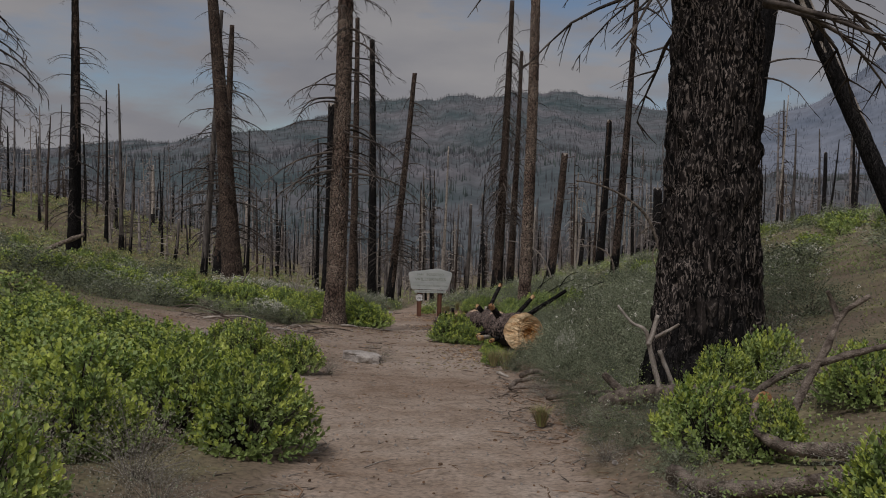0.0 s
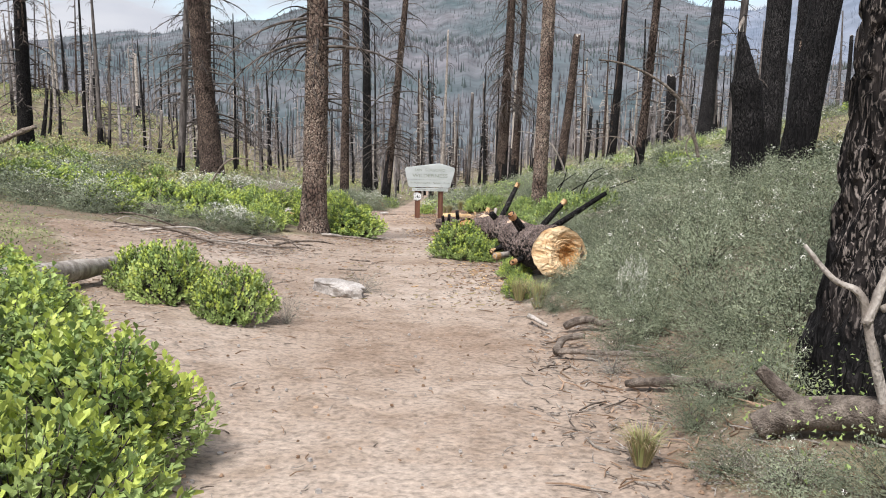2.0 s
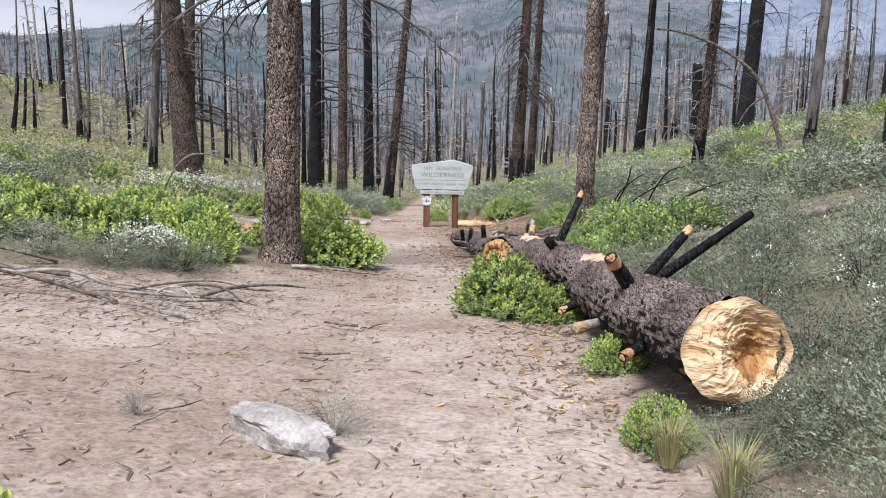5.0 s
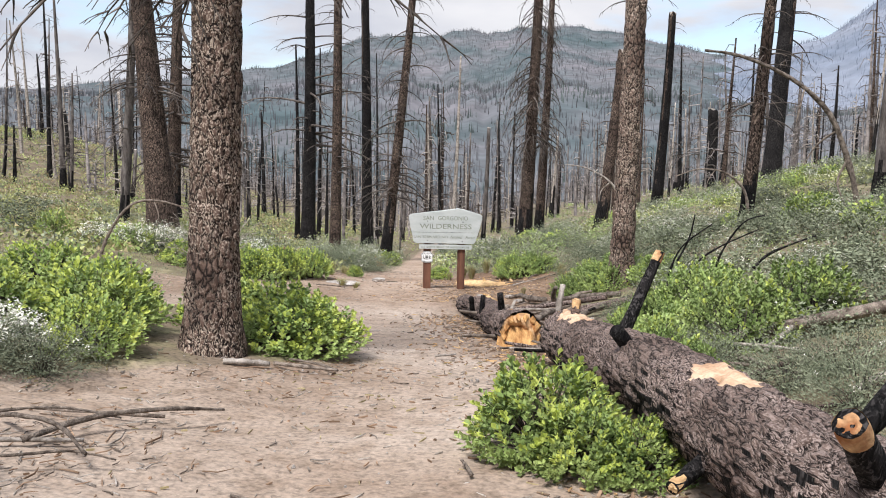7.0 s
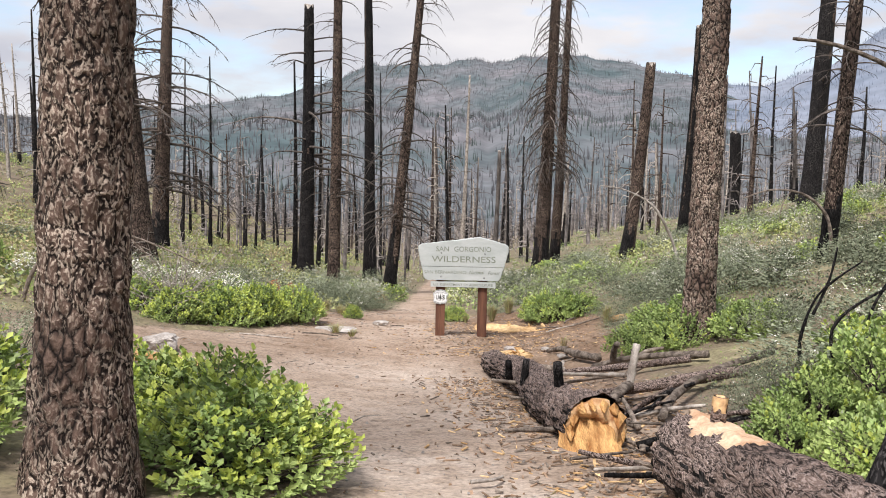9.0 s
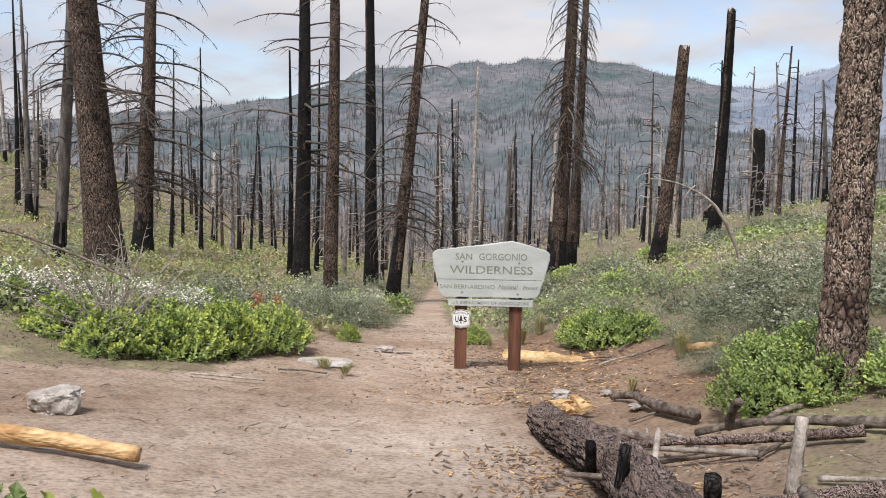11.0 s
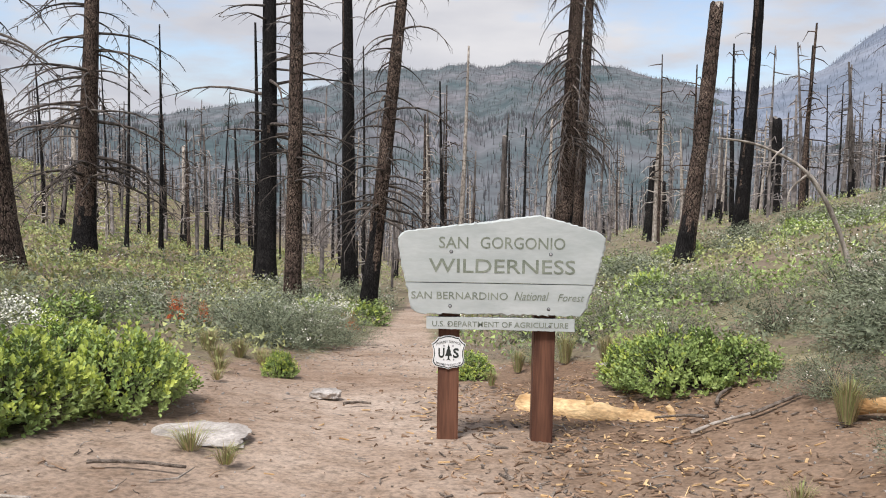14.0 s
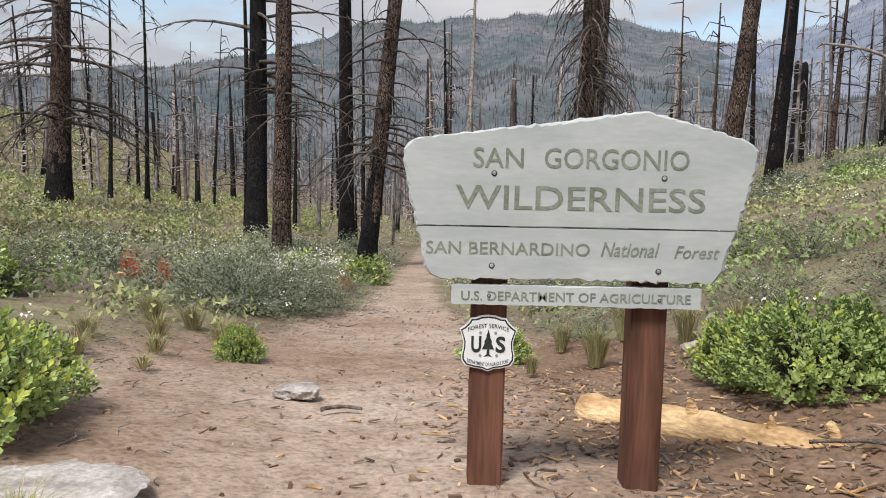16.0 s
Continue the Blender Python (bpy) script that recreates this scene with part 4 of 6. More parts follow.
def torn_slab(name, line, widths, thick, material, parent, seed):
    """A thick curved slab of torn wood along a line, ridged along its grain."""
    soup, n, m = Soup(), len(line) - 1, 16
    fine = []
    for i in range(n * 6 + 1):
        t = i / 6
        j = min(int(t), n - 1)
        fine.append((Vector(line[j]).lerp(Vector(line[j + 1]), t - j), widths[j] + (widths[j + 1] - widths[j]) * (t - j)))
    for side in (0, 1):
        for i, (p, w) in enumerate(fine):
            d = (fine[min(i + 1, len(fine) - 1)][0] - fine[max(i - 1, 0)][0]).normalized()
            across = d.cross(Vector((-0.25, -0.75, 0.6))).normalized()
            up = across.cross(d).normalized()
            for k in range(m + 1):
                u = k / m * 2 - 1
                ridge = 0.02 * noise.noise(Vector((u * 6, i * 0.12, seed))) + 0.008 * noise.noise(Vector((u * 17, i * 0.4, seed)))
                ragged = 1 + 0.2 * noise.noise(Vector((u, i * 0.5, seed + 3)))
                lift = (ridge - 0.05 * u * u) if side == 0 else -thick - 0.05 * u * u
                soup.v.append(tuple(p + across * (u * w * ragged) + up * lift + d * (0.05 * noise.noise(Vector((u * 5, 0, seed))) if i > len(fine) - 4 else 0)))
    rows, half = len(fine), len(fine) * (m + 1)
    for i in range(rows - 1):
        for k in range(m):
            a = i * (m + 1) + k
            soup.f += [(a, a + 1, a + m + 2, a + m + 1), (half + a + m + 1, half + a + m + 2, half + a + 1, half + a)]
        for a in (i * (m + 1), i * (m + 1) + m):
            soup.f.append((a, a + m + 1, half + a + m + 1, half + a))
    for a in (0, (rows - 1) * (m + 1)):
        for k in range(m):
            soup.f.append((a + k, a + k + 1, half + a + k + 1, half + a + k))
    soup.m = [0] * len(soup.f)
    return part(name, soup.mesh(name, [material]), None, parent, "torn orange slab of split wood")


torn_slab("torn_slab", [sh @ Vector(p) for p in ((0.34, 21.2, -1.14), (0.36, 20.75, -1.22), (0.42, 20.5, -1.38), (0.52, 20.25, -1.53))], (0.08, 0.13, 0.15, 0.06), 0.05, TORN_WOOD, log_two, 5)
torn_slab("torn_slab", [sh @ Vector(p) for p in ((0.28, 21.0, -1.26), (0.27, 20.65, -1.38), (0.26, 20.45, -1.52))], (0.08, 0.1, 0.06), 0.04, TORN_WOOD, log_two, 8)


def lying_branch(name, pts, r0, r1, material, label, seed, sides=9, forks=(), category="branch", wobble=0.2, cut=None):
    """A bare limb along a line of points, its radius falling from r0 to r1, with forks of the same kind."""
    rng = random.Random(seed)
    root = new(name)
    root.location = (pts[0][0], pts[0][1], ground(pts[0][0], pts[0][1]))
    shift = -root.location

    def run(line, a, b):
        fine = []
        line = [Vector(p) + shift for p in line]
        for i in range(len(line) - 1):
            p0, p1, p2, p3 = line[max(i - 1, 0)], line[i], line[i + 1], line[min(i + 2, len(line) - 1)]
            for k in range(5):
                t = k / 5
                fine.append(0.5 * ((2 * p1) + (p2 - p0) * t + (2 * p0 - 5 * p1 + 4 * p2 - p3) * t * t + (3 * p1 - p0 - 3 * p2 + p3) * t ** 3))
        fine.append(line[-1])
        n = len(fine) - 1
        soup = Soup()
        soup.tube(fine, [(a + (b - a) * i / n) * (1 + 0.22 * noise.noise(fine[i] * 6 + Vector((seed, 0, 0)))) for i in range(n + 1)], sides, 0, True, wobble, rng)
        me = soup.mesh("limb", [material, cut or material], True)
        me.polygons[len(me.polygons) - 2].material_index = me.polygons[len(me.polygons) - 1].material_index = 1
        return me

    part("limb", run(pts, r0, r1), None, root)
    for line, a, b in forks:
        part("fork", run(line, a, b), None, root)
    return tagged(root, label, category)


def g(x, y, up=0.0):
    return (x, y, ground(x, y) + up)


# grey tangle below the great pine
lying_branch("dead_branch", [g(1.71, 6.75, -0.03), g(1.65, 6.78, 0.2), g(1.59, 6.8, 0.45), g(1.55, 6.82, 0.62), g(1.45, 6.85, 0.70), g(1.35, 6.9, 0.85)], 0.026, 0.008, PALE_WOOD, "upright bleached dead branch with forked tips", 41,
             forks=[([g(1.57, 6.8, 0.5), g(1.61, 6.8, 0.62), g(1.63, 6.78, 0.72)], 0.02, 0.014), ([g(1.62, 6.79, 0.55), g(1.75, 6.77, 0.6), g(1.79, 6.76, 0.62)], 0.016, 0.01), ([g(1.81, 6.7, 0.0), g(1.72, 6.74, 0.25), g(1.65, 6.78, 0.45)], 0.022, 0.014)])
lying_branch("fallen_limb", [g(1.29, 7.1, 0.06), g(1.4, 7.05, 0.1), g(1.6, 6.9, 0.11), g(1.78, 6.6, 0.1), g(1.95, 6.2, 0.1), g(2.1, 5.8, 0.08)], 0.066, 0.09, LIMB_BARK, "grey-brown bark-covered limb with a pale sawn end", 42, 18, wobble=0.06, cut=CUT_WOOD,
             forks=[([g(1.46, 7.02, 0.12), g(1.37, 7.1, 0.22), g(1.31, 7.16, 0.3)], 0.04, 0.028)])
lying_branch("fallen_limb", [g(1.75, 4.95, 0.3), g(1.72, 4.85, 0.18), g(1.85, 4.65, 0.09), g(2.2, 4.4, 0.08), g(2.9, 4.1, 0.1)], 0.018, 0.055, LIMB_BARK, "thick grey fallen limb with peeling bark", 43, 14)
lying_branch("dead_branch", [g(1.9, 5.0, 0.02), g(2.08, 5.15, 0.26), g(2.26, 5.25, 0.48), g(2.36, 5.3, 0.64), g(2.52, 5.3, 0.72)], 0.03, 0.014, LIMB_BARK, "grey dead branch rising from a tangle", 44, 10,
             forks=[([g(2.34, 5.29, 0.6), g(2.31, 5.3, 0.7), g(2.27, 5.3, 0.8)], 0.02, 0.012), ([g(2.2, 5.2, 0.4), g(2.5, 5.2, 0.42), g(3.0, 5.1, 0.44)], 0.022, 0.016)])
lying_branch("dead_branch", [g(1.95, 5.9, 0.02), g(2.1, 5.9, 0.16), g(2.4, 5.9, 0.26), g(2.9, 5.8, 0.24)], 0.028, 0.018, LIMB_BARK, "curved grey dead branch", 45)
lying_branch("dead_branch", [g(1.25, 4.75, 0.02), g(1.22, 4.6, 0.12), g(1.32, 4.4, 0.06), g(1.7, 4.2, 0.04), g(2.4, 4.0, 0.06)], 0.03, 0.05, LIMB_BARK, "twisted grey root wood on the ground", 46, 10)
lying_branch("dead_branch", [g(1.0, 8.35, 0.02), g(1.25, 8.05, 0.05), g(1.45, 7.6, 0.06)], 0.022, 0.03, LIMB_BARK, "grey stick beside the trail", 47)
lying_branch("dead_branch", [g(0.75, 9.45, 0.03), g(0.95, 9.25, 0.03), g(1.3, 8.8, 0.03)], 0.022, 0.014, LIMB_BARK, "grey stick beside the trail", 48)
lying_branch("dead_branch", [g(0.75, 9.5, 0.02), g(0.83, 9.7, 0.06), g(0.98, 9.72, 0.05)], 0.035, 0.022, LIMB_BARK, "short forked grey stick", 49)
lying_branch("dead_branch", [g(0.7, 10.95, 0.02), g(0.74, 10.75, 0.03), g(0.8, 10.5, 0.02)], 0.022, 0.014, PALE_WOOD, "short bleached stick on bare dirt", 50)
lying_branch("dead_branch", [g(0.92, 10.3, 0.03), g(1.06, 10.2, 0.07), g(1.2, 10.0, 0.04), g(1.45, 9.9, 0.05)], 0.03, 0.022, LIMB_BARK, "gnarled grey root wood", 51, 10)
lying_branch("fallen_log", [g(0.42, 24.3, 0.06), g(0.8, 24.15, 0.09), g(1.25, 23.85, 0.08), g(1.8, 23.5, 0.08)], 0.025, 0.04, BARK_LOG, "grey-brown limb on the dirt", 81, 12, category="log")
lying_branch("fallen_log", [g(1.0, 24.45, 0.05), g(1.3, 24.25, 0.1), g(1.65, 24.0, 0.09), g(2.0, 23.6, 0.07)], 0.026, 0.04, LIMB_BARK, "grey knotty limb on the dirt", 82, 12, category="log",
             forks=[([g(1.2, 24.3, 0.08), g(1.18, 24.2, 0.22), g(1.2, 24.1, 0.3)], 0.035, 0.028), ([g(1.4, 24.15, 0.1), g(1.55, 24.3, 0.12), g(1.75, 24.4, 0.1)], 0.03, 0.02)])
lying_branch("dead_branch", [g(0.5, 23.6, 0.02), g(0.56, 23.8, 0.14), g(0.62, 24.0, 0.24)], 0.028, 0.018, PALE_WOOD, "short bleached stick leaning on debris", 83)
lying_branch("dead_branch", [g(0.3, 24.9, 0.05), g(0.45, 24.6, 0.1), g(0.7, 24.5, 0.06)], 0.05, 0.03, LIMB_BARK, "broken grey limb beside the log", 84, 10)
# split end of the short log, with stones and sticks about it
split_wood = new("split_wood")
split_wood.location = g(0.2, 25.75)
w_seed = random.Random(87)
for i in range(9):
    foot = Vector((-0.14 + 0.035 * i, w_seed.uniform(-0.04, 0.04), 0.02 + 0.08 * w_seed.random()))
    end = foot + Vector((w_seed.uniform(-0.1, 0.28), w_seed.uniform(0.05, 0.28), w_seed.uniform(-0.06, 0.06)))
    shard = Soup()
    shard.tube([foot, foot.lerp(end, 0.5) + Vector((0, 0, 0.02)), end], [w_seed.uniform(0.03, 0.055), 0.035, 0.006], 6, 0, True, 0.3, w_seed)
    part("splinter", shard.mesh("splinter", [YELLOW_WOOD]), None, split_wood)
tagged(split_wood, "split yellow wood splinters at a log's end", "wood")
lying_branch("peeled_log", [g(1.8, 28.0, 0.06), g(1.98, 27.75, 0.08), g(2.15, 27.4, 0.08)], 0.05, 0.045, YELLOW_WOOD, "short peeled orange limb at the foot of shrubs", 88, 14, category="log", wobble=0.05)
lying_branch("dead_branch", [g(0.72, 26.4, 0.02), g(0.86, 26.13, 0.06), g(0.97, 25.5, 0.06), g(1.15, 25.0, 0.05)], 0.025, 0.055, LIMB_BARK, "grey-brown broken limb in wood debris", 89, 10)
# peeled logs and sticks
yl = lying_branch("peeled_log", [(-0.08, 29.85, -2.21), (0.3, 29.55, -2.18), (0.65, 29.2, -2.15), (1.2, 28.55, -2.11)], 0.13, 0.125, YELLOW_WOOD, "short peeled yellow log with knots on the ground", 52, 22, category="log", wobble=0.05,
                  forks=[([(0.42, 29.44, -2.1), (0.41, 29.43, -2.03), (0.39, 29.42, -1.98)], 0.045, 0.012), ([(0.72, 29.1, -2.09), (0.71, 29.1, -2.01), (0.7, 29.1, -1.95)], 0.06, 0.005), ([(0.92, 28.86, -2.06), (0.92, 28.88, -1.97), (0.89, 28.9, -1.92)], 0.035, 0.022)])
lying_branch("peeled_log", [g(-2.6, 22.9, 0.05), g(-3.1, 22.95, 0.06), g(-3.6, 23.0, 0.06)], 0.045, 0.06, YELLOW_WOOD, "peeled orange log end on the dirt", 53, 14, category="log")
lying_branch("charred_branch", [g(0.75, 30.95, 0.05), g(1.0, 30.85, 0.09), g(1.3, 30.7, 0.05), g(1.6, 30.6, 0.05)], 0.03, 0.035, PALE_WOOD, "bleached branch with a charred end", 54)
lying_branch("bleached_log", [g(-3.1, 13.1, 0.06), g(-3.15, 12.3, 0.1), g(-3.2, 11.2, 0.12), g(-3.3, 10.1, 0.12), g(-3.45, 9.0, 0.12)], 0.05, 0.13, PALE_WOOD, "bleached fallen log tapering on the ground", 55, 16, category="log", wobble=0.05)
lying_branch("fallen_log", [g(1.6, 18.6, 0.08), g(2.6, 18.3, 0.14), g(4.2, 18.1, 0.12)], 0.035, 0.055, LIMB_BARK, "grey fallen log among shrubs", 56, 14, category="log")
lying_branch("fallen_log", [g(0.95, 21.0, 0.08), g(1.2, 21.6, 0.12), g(1.7, 22.3, 0.12), g(2.4, 22.9, 0.1)], 0.03, 0.035, LIMB_BARK, "grey fallen limb behind the logs", 57, 12, category="log")
lying_branch("fallen_log", [g(0.55, 22.5, 0.06), g(1.0, 22.35, 0.1), g(1.9, 22.0, 0.12)], 0.035, 0.05, BARK_LOG, "dark bark-covered limb lying across sticks", 58, 12, category="log")
lying_branch("fallen_log", [g(0.6, 21.4, 0.14), g(0.85, 21.9, 0.2), g(1.0, 22.4, 0.12)], 0.045, 0.035, LIMB_BARK, "grey stick leaning on the debris", 59, 10, category="log")
lying_branch("fallen_log", [g(1.05, 22.7, 0.02), g(1.1, 22.75, 0.3), g(1.13, 22.8, 0.42)], 0.04, 0.03, PALE_WOOD, "bleached upright stick in the debris", 60, 10, category="branch")
lying_branch("fallen_log", [g(-7.0, 18.6, 0.1), g(-6.0, 18.3, 0.12), g(-4.6, 18.0, 0.1)], 0.1, 0.07, LIMB_BARK, "grey fallen log in green shrubs", 61, 12, category="log")
lying_branch("leaning_pole", [g(-13.6, 30.6, 0.0), g(-12.9, 30.6, 0.5), g(-12.2, 30.6, 0.95)], 0.1, 0.07, LIMB_BARK, "grey broken pole leaning on a trunk", 62, 10, category="log")
# bent dead saplings
lying_branch("bent_sapling", [g(6.65, 26.9, -0.1), (6.5, 26.9, 0.2), (6.05, 26.9, 1.25), (5.35, 26.9, 1.85), (4.5, 26.9, 2.2), (3.9, 26.9, 2.28)], 0.06, 0.02, LIMB_BARK, "dead sapling bent over in an arch", 63, 8, category="tree",
             forks=[([(6.4, 26.9, 0.5), (6.25, 26.9, 0.1), (6.5, 26.8, -0.5)], 0.025, 0.012), ([(6.2, 26.9, 1.0), (5.9, 27.0, 0.75), (5.7, 27.0, 0.4)], 0.02, 0.008), ([(5.6, 26.9, 1.7), (5.5, 26.8, 1.35), (5.45, 26.8, 1.1)], 0.018, 0.007)])
lying_branch("bent_sapling", [g(4.15, 33.05, -0.1), (4.06, 33.05, -1.25), (3.8, 33.05, -0.6), (3.45, 33.05, -0.1), (2.9, 33.05, 0.18), (2.42, 33.05, 0.25)], 0.042, 0.009, PALE_WOOD, "bleached dead sapling bent over in an arch", 64, 8, category="tree",
             forks=[([(3.5, 33.05, -0.15), (3.3, 33.05, -0.35), (3.25, 33.0, -0.6)], 0.015, 0.006), ([(3.2, 33.05, 0.15), (3.05, 33.0, 0.0), (3.0, 33.0, -0.2)], 0.012, 0.005)])
lying_branch("bent_sapling", [g(-5.9, 25.8, -0.1), (-5.75, 25.8, -0.9), (-5.4, 25.8, -0.42), (-4.95, 25.8, -0.32), (-4.3, 25.8, -0.5), (-3.7, 25.8, -0.75)], 0.03, 0.008, LIMB_BARK, "thin grey sapling bent down to the shrubs", 65, 7, category="tree",
             forks=[([(-5.0, 25.8, -0.33), (-4.9, 25.7, -0.55), (-4.95, 25.7, -0.8)], 0.01, 0.004), ([(-4.6, 25.8, -0.4), (-4.3, 25.75, -0.65), (-4.2, 25.7, -0.8)], 0.01, 0.004)])
lying_branch("bent_sapling", [g(5.55, 29.3, -0.1), (5.6, 29.4, -0.7), (5.5, 29.4, -0.15), (5.1, 29.4, 0.2), (4.6, 29.4, 0.26), (4.15, 29.4, 0.12)], 0.035, 0.012, LIMB_BARK, "small dead sapling bent into an arch", 67, 7, category="tree",
             forks=[([(4.9, 29.4, 0.24), (4.75, 29.3, 0.05), (4.7, 29.3, -0.2)], 0.012, 0.005)])
lying_branch("charred_shrub", [g(2.25, 21.8, 0), g(2.2, 21.8, 0.3), g(2.35, 21.85, 0.65), g(2.7, 21.9, 0.85)], 0.018, 0.007, CHAR, "charred bare shrub stems", 66, 7, category="shrub",
             forks=[([g(2.5, 21.8, 0), g(2.45, 21.8, 0.35), g(2.7, 21.8, 0.55), g(3.2, 21.8, 0.7)], 0.018, 0.007), ([g(2.75, 21.9, 0.1), g(2.8, 21.9, 0.45), g(3.05, 21.9, 0.8), g(3.3, 21.9, 0.85)], 0.016, 0.006), ([g(2.3, 21.82, 0.5), g(2.45, 21.9, 0.75), g(2.5, 21.9, 1.0)], 0.015, 0.006), ([g(3.2, 21.9, 0.25), g(3.4, 21.9, 0.4), g(3.9, 21.9, 0.5)], 0.02, 0.008)])


def boulder(x, y, sx, sy, sz, seed, label, turn=0.0, sink=0.3, name="rock"):
    bm = bmesh.new()
    bmesh.ops.create_icosphere(bm, subdivisions=4, radius=1)
    for v in bm.verts:
        n = noise.fractal(v.co * 1.6 + Vector((seed * 7.3, 0, 0)), 0.8, 2.1, 4)
        v.co *= 1 + 0.28 * n
        v.co.z = math.copysign(abs(v.co.z) ** 0.55, v.co.z)
        v.co = Vector((v.co.x * sx, v.co.y * sy, v.co.z * sz))
    me = bpy.data.meshes.new(name)
    bm.to_mesh(me)
    bm.free()
    me.materials.append(STONE)
    ob = new(name, me)
    ob.matrix_world = pose(x, y, ground(x, y) + sz * (1 - 2 * sink), 0, 0, turn)
    return tagged(ob, label, "rock")


boulder(-1.1, 12.38, 0.33, 0.13, 0.09, 1, "pale granite rock half sunk in the trail", -38, 0.35)
boulder(-2.27, 27.88, 0.32, 0.3, 0.03, 2, "flat pale granite slab in the dirt", -20, 0.9)
boulder(-3.6, 24.1, 0.18, 0.16, 0.1, 3, "pale angular rock beside the trail", 30)
boulder(1.72, 6.55, 0.07, 0.06, 0.045, 5, "small pale stone under dead branches")
boulder(0.26, 26.6, 0.1, 0.08, 0.05, 7, "pale stone among wood chips")
boulder(0.72, 26.7, 0.06, 0.045, 0.025, 8, "flat pale stone among wood chips", 25)
boulder(0.85, 25.9, 0.08, 0.06, 0.02, 9, "flat grey stone among wood chips", 60)
boulder(-1.75, 30.0, 0.13, 0.1, 0.04, 6, "small flat stone in the dirt")


# ---- shrubs ----
def dome_point(rng, flat=1.0, low=0.12):
    a, u = rng.uniform(0, 2 * math.pi), rng.uniform(low, 1)
    s = math.sqrt(max(0.0, 1 - u * u * 0.96))
    return Vector((math.cos(a) * s, math.sin(a) * s, u * flat))


def leafy_shrub(seed, shoots, leaves, size, young=0.3, spread=0.5, tall=0.55, name="green_shrub"):
    """A rounded evergreen shrub: woody stems, each ending in a spray of oval leaves, the newest yellow-green."""
    rng = random.Random(seed)
    stems, foliage = Soup(), Soup()
    lumps = [(dome_point(rng), rng.uniform(0.75, 1.12)) for _ in range(9)]
    for i in range(shoots):
        d = dome_point(rng)
        k = 1.0
        for c, f in lumps:
            w = max(0.0, 1 - (d - c).length / 0.7)
            k += (f - 1) * w
        tip = Vector((d.x * spread * k, d.y * spread * k, d.z * tall * k))
        tip *= rng.uniform(0.78, 1.05)
        fork = Vector((tip.x * 0.35, tip.y * 0.35, tip.z * 0.3))
        if i % 3 == 0:
            stems.tube([Vector((tip.x * 0.08, tip.y * 0.08, -0.03)), fork, tip * 0.95], [0.007, 0.005, 0.002], 4, 0, False)
        axis = (tip - fork).normalized()
        axis = (axis + Vector((0, 0, 0.55)) + Vector((rng.uniform(-0.3, 0.3), rng.uniform(-0.3, 0.3), 0))).normalized()
        fresh = rng.random() < young and d.z > 0.3
        for j in range(leaves):
            t = j / leaves
            p = tip - axis * (size * 2.6 * (1 - t)) + Vector((rng.uniform(-1, 1), rng.uniform(-1, 1), rng.uniform(-1, 1))) * size * 0.25
            a = j * 2.4 + rng.uniform(-0.4, 0.4)
            side = axis.orthogonal().normalized()
            side = Matrix.Rotation(a, 3, axis) @ side
            out = (side * (1.0 - 0.55 * t) + axis * (0.35 + 0.8 * t)).normalized()
            ln = size * rng.uniform(0.75, 1.2)
            foliage.leaf(p, out, axis - out * 0.3, ln, ln * rng.uniform(0.56, 0.72), 1 if fresh and t > 0.45 else 0)
    return stems.mesh("branchwork", [TWIG], True), foliage.mesh("foliage", [LEAF, YOUNG_LEAF]), name


